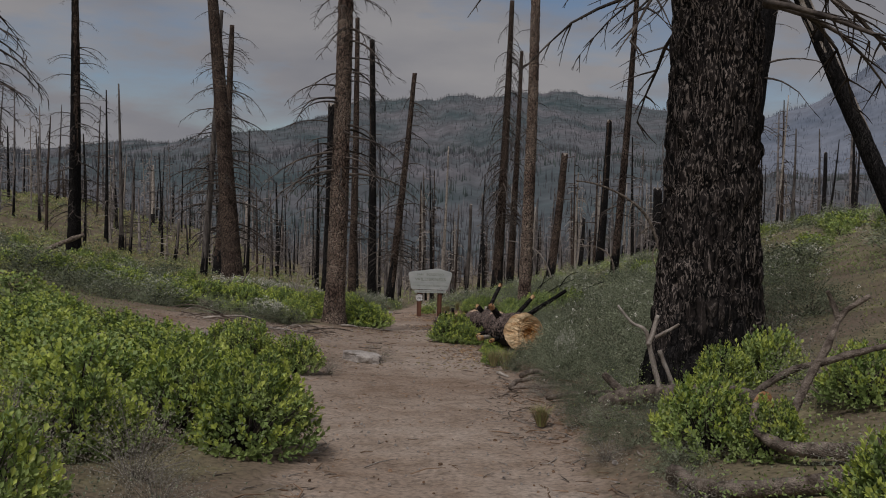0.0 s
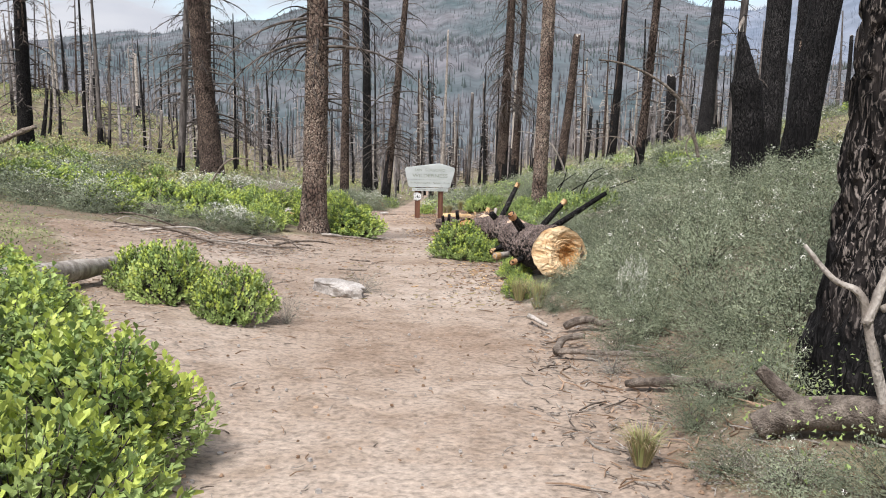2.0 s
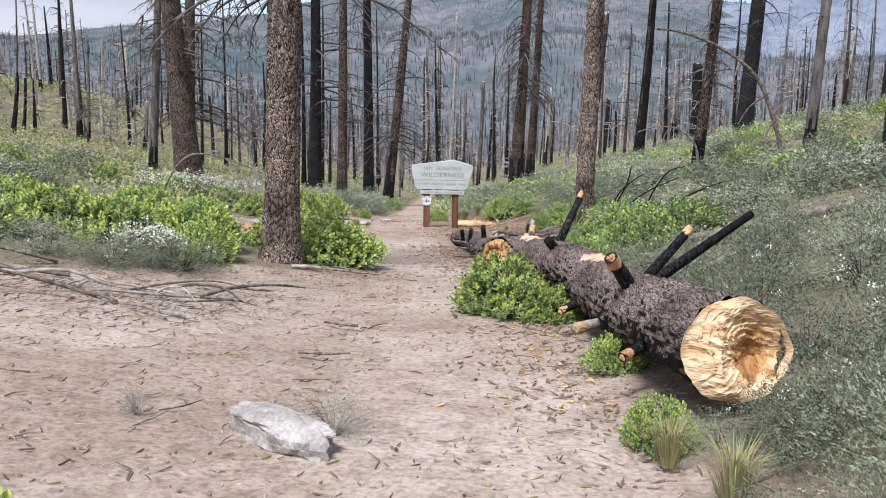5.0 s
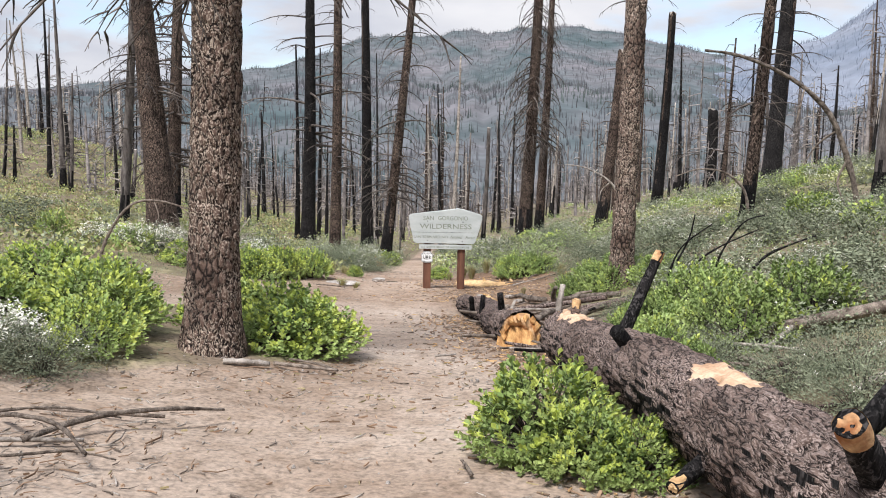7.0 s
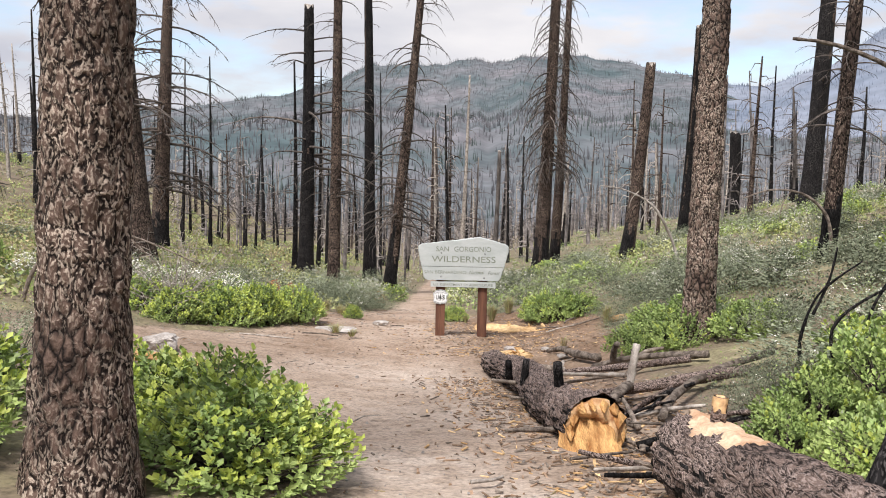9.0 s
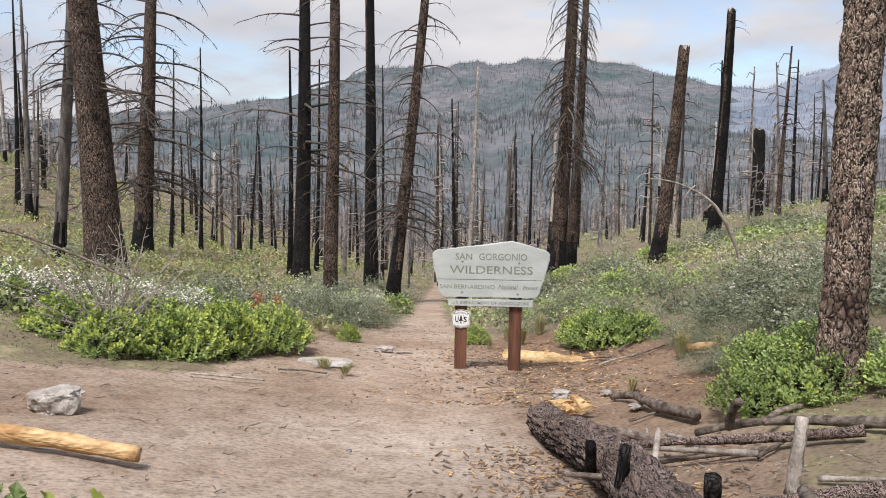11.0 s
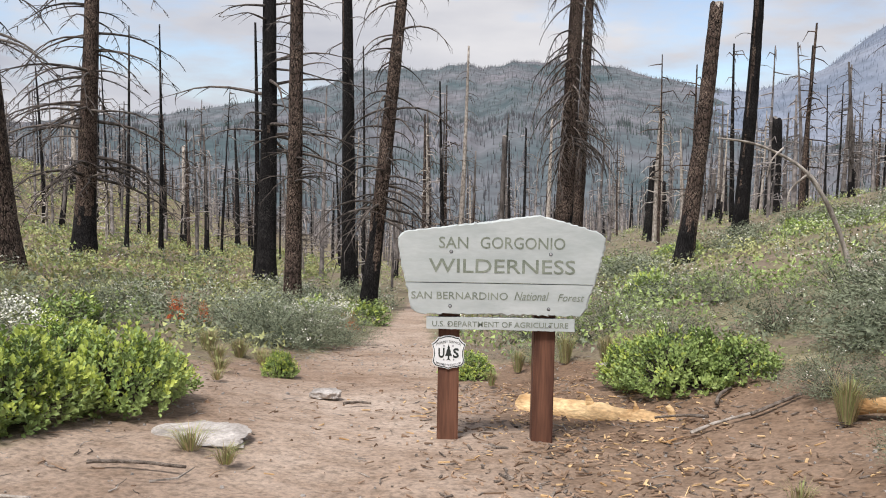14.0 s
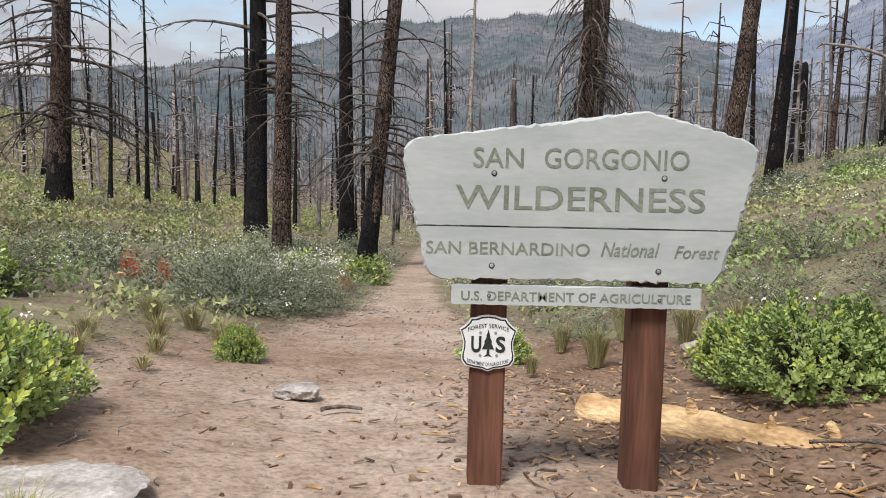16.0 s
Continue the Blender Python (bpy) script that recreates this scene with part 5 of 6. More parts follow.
def wispy_shrub(seed, stems_n, leaves, size, flowers, spread=0.6, tall=0.62, leaf_mat=None, name="grey_green_shrub", stem_mat=None, slim=0.42, petal=0.015):
    """An airy shrub of many thin stems fanning from its foot, set with small narrow leaves, some tips in flower."""
    rng = random.Random(seed)
    stems, foliage, bloom = Soup(), Soup(), Soup()
    lumps = [(dome_point(rng), rng.uniform(0.55, 1.25)) for _ in range(8)]
    for i in range(stems_n):
        d = dome_point(rng, low=0.05)
        k = rng.uniform(0.7, 1.08)
        for c, f in lumps:
            k += (f - 1) * max(0.0, 1 - (d - c).length / 0.6)
        tip = Vector((d.x * spread * k, d.y * spread * k, d.z * tall * k + 0.02))
        mid = Vector((tip.x * 0.4, tip.y * 0.4, tip.z * 0.55))
        root = Vector((tip.x * 0.05, tip.y * 0.05, -0.03))
        if i % 5 == 0:
            stems.tube([root, mid, tip], [0.004, 0.0025, 0.001], 3, 0, False)
        axis = (tip - mid).normalized()
        for j in range(leaves):
            t = rng.uniform(0.0, 1.0) ** 0.5
            p = root.lerp(mid, t * 1.6) if t < 0.35 else mid.lerp(tip, (t - 0.35) / 0.65)
            p = p + Vector((rng.gauss(0, 1), rng.gauss(0, 1), rng.gauss(0, 1))) * size * 0.9
            out = (axis * 0.4 + Vector((rng.uniform(-0.9, 0.9), rng.uniform(-0.9, 0.9), rng.uniform(-0.4, 0.8)))).normalized()
            ln = size * rng.uniform(0.7, 1.4)
            face = Vector((p.x / spread, p.y / spread, p.z / tall)).normalized()
            foliage.needle(p, out, face + Vector((rng.uniform(-0.45, 0.45), rng.uniform(-0.45, 0.45), rng.uniform(0.0, 0.5))), ln, ln * slim)
        if d.z > 0.45 and rng.random() < flowers:
            for j in range(12):
                p = tip + Vector((rng.gauss(0, 1), rng.gauss(0, 1), rng.gauss(0.4, 0.7))) * petal * 1.2
                out = Vector((rng.uniform(-1, 1), rng.uniform(-1, 1), rng.uniform(0.1, 1)))
                bloom.leaf(p, out, Vector((0, 0, 1)), petal, petal * 0.87)
    return stems.mesh("branchwork", [stem_mat or TWIG], True), foliage.mesh("foliage", [leaf_mat or SAGE]), bloom.mesh("bloom", [FLOWER]) if bloom.v else None, name


def plant(name, meshes, x, y, r, tall, turn, label, category="shrub", group="", base=0.5):
    root = new(name)
    for child, me in meshes:
        if me:
            ob = tagged(new(child, me), kind="" if child == "foliage" else "stuff")
            ob.parent = root
    root.matrix_world = pose(x, y, ground(x, y) - 0.02, 0, 0, turn) @ Matrix.Diagonal((r / base, r / base, tall, 1))
    return tagged(root, label, category, group)


GREEN_FINE = [leafy_shrub(100 + i, 430, 10, 0.043, 0.55) for i in range(3)]
GREEN_OLD = [leafy_shrub(105 + i, 430, 10, 0.04, 0.14) for i in range(2)]
GREEN_FAR = [leafy_shrub(110 + i, 150, 7, 0.074, 0.35) for i in range(3)]
SAGE_FINE = [wispy_shrub(120 + i, 210, 34, 0.032, (0.04, 0.1, 0.0, 0.95)[i], slim=0.26, petal=(0.015, 0.015, 0.015, 0.026)[i]) for i in range(4)]
SAGE_FAR = [wispy_shrub(130 + i, 150, 16, 0.052, (0.15, 0.55, 0.0)[i]) for i in range(3)]
GREY_TWIGS = [wispy_shrub(150 + i, 300, 10, 0.022, 0.0, leaf_mat=DRY_LEAF, stem_mat=DRY_TWIG) for i in range(2)]
plant_rng = random.Random(77)


def green(x, y, r=0.5, tall=1.0, fine=True, label="rounded evergreen shrub with yellow-green new leaves"):
    s, f, n = plant_rng.choice(GREEN_FAR if not fine else GREEN_OLD if x > 1.0 and y > 17 else GREEN_FINE)
    plant("green_shrub", (("branchwork", s), ("foliage", f)), x, y, r, tall, plant_rng.uniform(0, 360), label, group="evergreen shrubs")


def sage(x, y, r=0.6, tall=1.0, kind=None, fine=True, label="feathery grey-green shrub with small cream flowers"):
    s, f, b, n = (SAGE_FINE if fine else SAGE_FAR)[plant_rng.randrange(3) if kind is None else kind]
    tall *= 1.02 if 8.5 < y < 17 and x > 1.3 else 0.82
    r *= 0.9 if fine else 1.0
    plant("grey_green_shrub", (("branchwork", s), ("foliage", f), ("bloom", b)), x, y, r, tall, plant_rng.uniform(0, 360), label, group="grey-green shrubs", base=0.6)


def twiggy(x, y, r=0.5, tall=0.8):
    s, f, b, n = plant_rng.choice(GREY_TWIGS)
    plant("twiggy_shrub", (("branchwork", s), ("foliage", f)), x, y, r, tall, plant_rng.uniform(0, 360), "dry grey twiggy shrub, nearly leafless", group="dry shrubs", base=0.6)


# dense evergreen thicket beside the start of the trail
for x, y, r, h in ((-1.28, 5.9, 0.5, 1.0), (-1.45, 6.9, 0.55, 1.0), (-1.75, 6.2, 0.5, 1.05), (-2.0, 7.3, 0.6, 1.0), (-2.1, 5.2, 0.45, 0.9), (-2.6, 6.4, 0.6, 1.05), (-2.45, 8.2, 0.6, 0.9),
                   (-3.2, 7.4, 0.6, 1.0), (-3.0, 9.1, 0.6, 0.85), (-3.9, 8.5, 0.65, 0.95), (-3.8, 10.2, 0.6, 0.8), (-4.6, 9.7, 0.7, 0.9), (-1.95, 3.7, 0.4, 1.0), (-2.5, 3.9, 0.5, 1.05), (-4.2, 6.8, 0.6, 1.0), (-4.9, 11.2, 0.6, 0.8)):
    green(x, y, r, h)
for x, y, r, h in ((-1.62, 4.75, 0.4, 0.8), (-1.35, 4.3, 0.3, 0.6), (-2.2, 4.5, 0.45, 0.9), (-3.1, 5.3, 0.6, 0.95), (-3.7, 5.9, 0.6, 0.9), (-5.2, 8.3, 0.6, 0.8), (-1.3, 3.6, 0.3, 0.5)):
    twiggy(x, y, r, h)
for x, y, r, h in ((-1.7, 10.45, 0.36, 0.85), (-2.35, 11.0, 0.42, 0.9), (-2.7, 11.35, 0.36, 0.85)):
    green(x, y, r, h, label="small rounded evergreen shrub on bare dirt")
twiggy(-1.3, 10.55, 0.22, 0.5)
twiggy(-0.85, 12.5, 0.3, 0.42)
twiggy(-1.85, 12.55, 0.13, 0.3)
# band of shrubs about the brown-barked pine
for x, y, r, h in ((-1.66, 19.4, 0.66, 0.98), (-2.45, 20.1, 0.55, 1.1), (-1.55, 19.7, 0.4, 0.8), (-2.0, 20.1, 0.6, 1.1), (-3.3, 19.0, 0.65, 1.1), (-4.1, 18.6, 0.65, 1.1), (-4.9, 18.9, 0.7, 1.15), (-3.7, 20.0, 0.65, 1.1), (-5.8, 19.6, 0.7, 1.1), (-6.7, 19.0, 0.7, 1.0), (-4.6, 21.0, 0.7, 1.1), (-7.6, 19.8, 0.7, 1.0), (-3.0, 18.1, 0.45, 0.8), (-8.5, 19.5, 0.7, 1.0), (-5.4, 17.8, 0.6, 0.9)):
    green(x, y, r, h)
for x, y, r, h, k in ((-3.0, 17.35, 0.6, 0.75, 1), (-3.6, 17.0, 0.62, 0.75, 0), (-4.3, 17.0, 0.65, 0.8, 1), (-5.3, 16.8, 0.65, 0.8, 2), (-3.35, 17.5, 0.55, 0.85, 3), (-6.2, 16.9, 0.7, 0.9, 1), (-4.4, 22.6, 0.7, 0.95, 1), (-5.6, 22.2, 0.7, 0.95, 1)):
    sage(x, y, r, h, k)
# shrubs on the far side of the clearing
for x, y, r, h in ((-2.95, 28.4, 0.5, 1.0), (-3.35, 27.7, 0.55, 1.0), (-3.7, 27.2, 0.55, 0.95), (-4.3, 26.9, 0.5, 0.85), (-4.2, 27.9, 0.6, 1.0), (-2.95, 28.95, 0.4, 0.75), (-5.0, 27.6, 0.6, 0.95), (-2.35, 31.2, 0.2, 0.5), (-3.6, 29.0, 0.5, 0.9)):
    green(x, y, r, h)
for x, y, r, h, k in ((-2.95, 34.3, 1.05, 1.5, 0), (-2.55, 34.7, 0.8, 1.4, 2), (-3.45, 34.1, 0.85, 1.35, 2), (-3.0, 33.9, 0.8, 1.1, 0), (-5.2, 33.4, 1.0, 1.3, 2), (-3.3, 35.3, 0.9, 1.3, 1), (-2.2, 35.6, 0.7, 1.1, 1), (-6.6, 34.0, 0.9, 1.2, 2), (-4.6, 29.2, 0.7, 1.0, 2), (-5.6, 29.0, 0.8, 1.1, 1), (-6.2, 37.6, 0.9, 1.2, 1), (-5.0, 28.9, 0.7, 1.1, 3), (-5.9, 28.5, 0.8, 1.2, 3), (-4.4, 29.6, 0.6, 1.0, 3), (-6.8, 28.8, 0.8, 1.1, 3), (-2.7, 36.8, 0.7, 1.2, 3)):
    sage(x, y, r, h, k)
green(-2.3, 40.0, 0.6, 1.0, False)
green(-0.5, 31.6, 0.3, 0.5)
for x, y, r in ((-4.7, 35.7, 0.2), (-4.35, 35.9, 0.12), (-2.4, 38.0, 0.22)):
    s, f, b, n = wispy_shrub(int(-x * 100), 120, 24, 0.04, 0.0, leaf_mat=RED_LEAF, slim=0.7)
    plant("rust_red_shrub", (("branchwork", s), ("foliage", f)), x, y, r, 0.55, 0, "small rust-red dying shrub", base=0.6)
# beside and behind the felled log
for x, y, r, h in ((0.2, 16.35, 0.5, 0.95), (0.38, 16.0, 0.36, 0.7), (0.62, 15.9, 0.3, 0.55)):
    green(x, y, r, h, label="rounded evergreen shrub against the felled log")
for x, y, r, h in ((1.18, 29.75, 0.5, 0.9), (1.55, 29.7, 0.48, 0.88), (0.9, 30.15, 0.36, 0.75), (2.0, 25.0, 0.5, 0.9), (1.6, 24.95, 0.42, 0.8), (2.75, 24.6, 0.5, 0.9), (2.15, 26.1, 0.5, 0.85), (2.55, 25.8, 0.6, 0.9), (2.15, 6.85, 0.3, 0.8), (2.55, 7.0, 0.34, 0.9), (1.6, 5.3, 0.36, 0.85), (1.85, 4.95, 0.26, 0.6), (2.7, 5.6, 0.34, 0.75), (0.75, 12.4, 0.2, 0.5), (0.82, 14.0, 0.22, 0.5), (1.15, 17.8, 0.4, 0.8), (2.0, 18.6, 0.5, 1.0), (2.6, 18.9, 0.55, 1.05), (2.2, 20.3, 0.5, 1.0), (1.75, 20.2, 0.45, 0.85), (1.35, 19.75, 0.34, 0.7), (1.3, 17.2, 0.35, 0.7), (1.65, 19.1, 0.4, 0.8), (1.9, 3.6, 0.35, 0.8)):
    green(x, y, r, h)
for x, y, r, h, k in ((1.55, 11.4, 0.62, 0.95, 0), (2.0, 10.6, 0.7, 1.05, 1), (1.45, 10.3, 0.5, 0.75, 2), (2.5, 11.8, 0.75, 1.1, 0), (2.7, 10.2, 0.7, 1.0, 1), (3.3, 11.2, 0.8, 1.1, 1), (1.9, 9.5, 0.55, 0.8, 2), (3.4, 9.5, 0.7, 0.95, 0), (1.9, 12.5, 0.6, 0.95, 0),
                      (2.4, 13.2, 0.7, 1.0, 1), (3.2, 12.8, 0.7, 1.0, 1), (1.7, 8.7, 0.4, 0.6, 2), (4.1, 12.2, 0.8, 1.1, 1), (4.3, 10.5, 0.8, 1.0, 0), (2.0, 14.6, 0.6, 0.9, 0), (2.8, 14.8, 0.7, 0.95, 1), (3.6, 14.4, 0.7, 1.0, 1), (1.9, 16.3, 0.55, 0.8, 0), (2.7, 16.4, 0.7, 0.9, 1), (3.6, 16.3, 0.7, 0.95, 0), (4.6, 14.9, 0.8, 1.0, 1),
                      (3.3, 17.8, 0.65, 0.9, 1), (4.3, 17.2, 0.7, 0.9, 0), (2.9, 20.0, 0.65, 0.9, 1), (3.6, 20.9, 0.7, 0.9, 1), (1.55, 20.95, 0.42, 0.7, 0), (2.0, 21.5, 0.5, 0.75, 2), (1.5, 18.2, 0.45, 0.75, 2), (1.75, 26.9, 0.4, 0.6, 2), (1.95, 28.6, 0.5, 0.8, 0), (2.0, 26.6, 0.5, 0.9, 2), (1.25, 17.0, 0.4, 0.6, 0), (3.0, 24.3, 0.65, 0.9, 0), (2.7, 26.6, 0.65, 0.95, 0), (2.5, 25.2, 0.55, 0.9, 0), (2.3, 28.0, 0.6, 0.9, 2), (3.0, 28.2, 0.8, 1.1, 0), (2.6, 29.6, 0.6, 1.0, 0), (3.3, 30.2, 0.8, 1.1, 1), (2.5, 31.2, 0.8, 1.0, 0), (1.7, 32.0, 0.7, 0.9, 1), (0.9, 33.2, 0.6, 0.85, 0), (0.3, 32.4, 0.4, 0.55, 2), (3.6, 32.2, 0.8, 1.1, 1), (0.4, 34.6, 0.6, 0.9, 1), (1.5, 34.3, 0.8, 1.0, 0), (2.9, 34.2, 0.8, 1.0, 1)):
    sage(x, y, r, h, k)
for x, y, r, h in ((1.2, 6.6, 0.3, 0.4), (1.05, 5.6, 0.25, 0.35), (2.6, 5.9, 0.5, 0.7), (1.0, 8.8, 0.25, 0.3), (2.9, 7.9, 0.5, 0.8), (2.2, 4.1, 0.5, 0.6), (1.3, 4.4, 0.3, 0.35)):
    twiggy(x, y, r, h)
for x, y, r, h, k in ((1.12, 7.45, 0.26, 0.42, 0), (1.35, 7.75, 0.36, 0.5, 2), (1.1, 6.85, 0.24, 0.36, 2), (1.25, 6.5, 0.3, 0.42, 0), (1.5, 6.3, 0.34, 0.5, 2), (1.3, 5.8, 0.3, 0.4, 0), (1.65, 7.7, 0.4, 0.6, 0), (1.3, 8.5, 0.36, 0.5, 2), (1.7, 8.2, 0.4, 0.55, 0), (1.15, 9.3, 0.3, 0.45, 0),
                      (1.35, 5.0, 0.3, 0.4, 2), (1.6, 5.8, 0.34, 0.5, 0), (1.1, 6.15, 0.2, 0.3, 2), (1.42, 10.25, 0.15, 0.75, 3), (1.2, 11.95, 0.42, 0.62, 2), (1.0, 12.25, 0.3, 0.36, 0), (1.36, 12.25, 0.36, 0.5, 0), (1.45, 12.1, 0.45, 0.75, 0), (1.35, 9.5, 0.38, 0.62, 0), (1.32, 10.6, 0.42, 0.7, 2), (1.25, 11.1, 0.35, 0.6, 0), (1.6, 10.9, 0.45, 0.8, 2), (1.75, 9.0, 0.5, 0.8, 2), (2.1, 8.7, 0.6, 0.85, 0), (1.5, 9.65, 0.4, 0.7, 0), (2.4, 9.3, 0.6, 0.9, 2), (0.95, 11.3, 0.3, 0.4, 0), (1.85, 13.4, 0.5, 0.7, 2), (1.7, 14.2, 0.4, 0.6, 0), (1.9, 15.4, 0.5, 0.7, 2), (1.75, 16.9, 0.45, 0.7, 0), (1.6, 17.9, 0.4, 0.7, 2), (2.3, 19.4, 0.5, 0.8, 0), (2.1, 7.9, 0.4, 0.6, 2), (2.5, 8.6, 0.5, 0.7, 0), (3.0, 13.6, 0.7, 1.0, 0), (2.4, 15.6, 0.6, 0.9, 2), (3.3, 15.3, 0.7, 1.0, 0), (2.2, 17.2, 0.5, 0.8, 2), (4.2, 16.0, 0.7, 1.0, 0), (2.9, 17.1, 0.5, 0.8, 0), (4.0, 13.2, 0.7, 1.0, 0), (4.9, 16.6, 0.7, 0.9, 1), (5.0, 12.9, 0.7, 1.0, 1)):
    sage(x, y, r, h, k)
slope_rng = random.Random(41)
for i in range(46):
    x, y = slope_rng.uniform(2.7, 7.2), slope_rng.uniform(18.5, 33)
    if x < 3.4 and 23 < y < 27:
        continue
    sage(x, y, slope_rng.uniform(0.5, 0.9), slope_rng.uniform(0.7, 1.05), slope_rng.choice((0, 1, 2)), False, "grey-green flowering shrub on the slope")
# bleached bare shrub
white = Soup()
w_rng = random.Random(9)
for i in range(46):
    d = dome_point(w_rng)
    add_branch(white, Vector((w_rng.uniform(-0.08, 0.08), w_rng.uniform(-0.08, 0.08), 0)), Vector((d.x, d.y, d.z + 0.3)), w_rng.uniform(0.7, 1.3), 0.012, 0.1, w_rng, 2, 4)
white_root = new("bleached_shrub")
white_root.location = g(-4.5, 27.45)
part("branchwork", white.mesh("branchwork", [PALE_WOOD], True), None, white_root)
tagged(white_root, "leafless bleached white shrub among green ones", "shrub")


def grass_tuft(x, y, r, tall, blades, seed, material, label):
    rng = random.Random(seed)
    soup = Soup()
    for _ in range(blades):
        a, d = rng.uniform(0, 6.28), rng.uniform(0.1, 1)
        p = Vector((math.cos(a) * r * 0.25 * d, math.sin(a) * r * 0.25 * d, -0.01))
        m = Vector((math.cos(a) * r * 0.6 * d, math.sin(a) * r * 0.6 * d, tall * rng.uniform(0.5, 0.75)))
        tip = Vector((math.cos(a) * r * d * 1.2, math.sin(a) * r * d * 1.2, tall * rng.uniform(0.6, 1.1)))
        i = len(soup.v)
        s = Vector((-math.sin(a), math.cos(a), 0)) * 0.0025
        soup.v += [tuple(p - s), tuple(p + s), tuple(m + s * 0.8), tuple(m - s * 0.8), tuple(tip)]
        soup.f += [(i, i + 1, i + 2, i + 3), (i + 3, i + 2, i + 4)]
        soup.m += [0, 0] if rng.random() < 0.6 else [1, 1]
    me = soup.mesh("grass_tuft", [material, HERB])
    ob = new("grass_tuft", me)
    ob.location = g(x, y)
    return tagged(ob, label, "grass", "grass tufts")


for i, (x, y, r, h, n) in enumerate(((0.2, 31.15, 0.2, 0.3, 260), (0.55, 31.9, 0.2, 0.32, 220), (0.9, 31.4, 0.2, 0.3, 220), (-0.28, 30.95, 0.1, 0.14, 120), (1.15, 30.95, 0.22, 0.34, 240), (0.05, 31.9, 0.15, 0.25, 160), (-3.0, 32.3, 0.22, 0.22, 200), (-3.4, 32.5, 0.25, 0.26, 220), (-2.7, 32.0, 0.2, 0.16, 160), (1.75, 27.9, 0.2, 0.3, 220), (2.05, 27.4, 0.2, 0.28, 200), (0.85, 11.6, 0.22, 0.25, 200), (0.72, 12.1, 0.2, 0.22, 160), (-2.2, 27.5, 0.22, 0.12, 160), (-1.95, 27.3, 0.15, 0.1, 100), (-0.65, 30.1, 0.08, 0.06, 70), (0.95, 26.6, 0.12, 0.15, 90), (0.81, 7.1, 0.15, 0.16, 260), (-8.0, 33.5, 0.4, 0.45, 300), (-9.0, 35.5, 0.4, 0.45, 300), (-7.3, 36.0, 0.4, 0.4, 300), (-2.9, 31.0, 0.2, 0.12, 140), (-3.25, 30.5, 0.22, 0.14, 160), (-2.6, 31.7, 0.2, 0.14, 140), (-3.5, 31.3, 0.22, 0.16, 160), (-3.1, 31.7, 0.22, 0.18, 160), (-2.75, 30.3, 0.16, 0.08, 110), (-3.7, 30.4, 0.22, 0.16, 160))):
    grass_tuft(x, y, r, h, n, 300 + i, STRAW, "tuft of dry straw-coloured and green grass")


# ---- scrub on the slopes, past counting ----
def clear_of_trail(x, y, gap):
    return float(trail_mask(x, y)) < 0.05 and not (np.interp(y, EDGE_Y, EDGE_L) - gap < x < np.interp(y, EDGE_Y, EDGE_R) + gap)


def mid_shrubs():
    """Shrubs that can still be told apart on both slopes."""
    rng = random.Random(5)
    n = 0
    while n < 200:
        x, y = rng.uniform(-16, 15), rng.uniform(14, 52)
        if not clear_of_trail(x, y, 1.6 if y < 36 else 0.6) or (abs(x) < 5 and y < 36 and rng.random() < 0.9) or (x < -6 and y > 32 and rng.random() < 0.85):
            continue
        u = noise.noise(Vector((x * 0.22, y * 0.22, 4)))
        if u > 0.12:
            green(x, y, rng.uniform(0.4, 0.7), rng.uniform(0.7, 1.0), False, "rounded evergreen shrub on the slope")
        else:
            sage(x, y, rng.uniform(0.55, 1.1), rng.uniform(0.8, 1.3), rng.choice((0, 1, 1, 2)), False, "grey-green flowering shrub on the slope")
        n += 1


mid_shrubs()


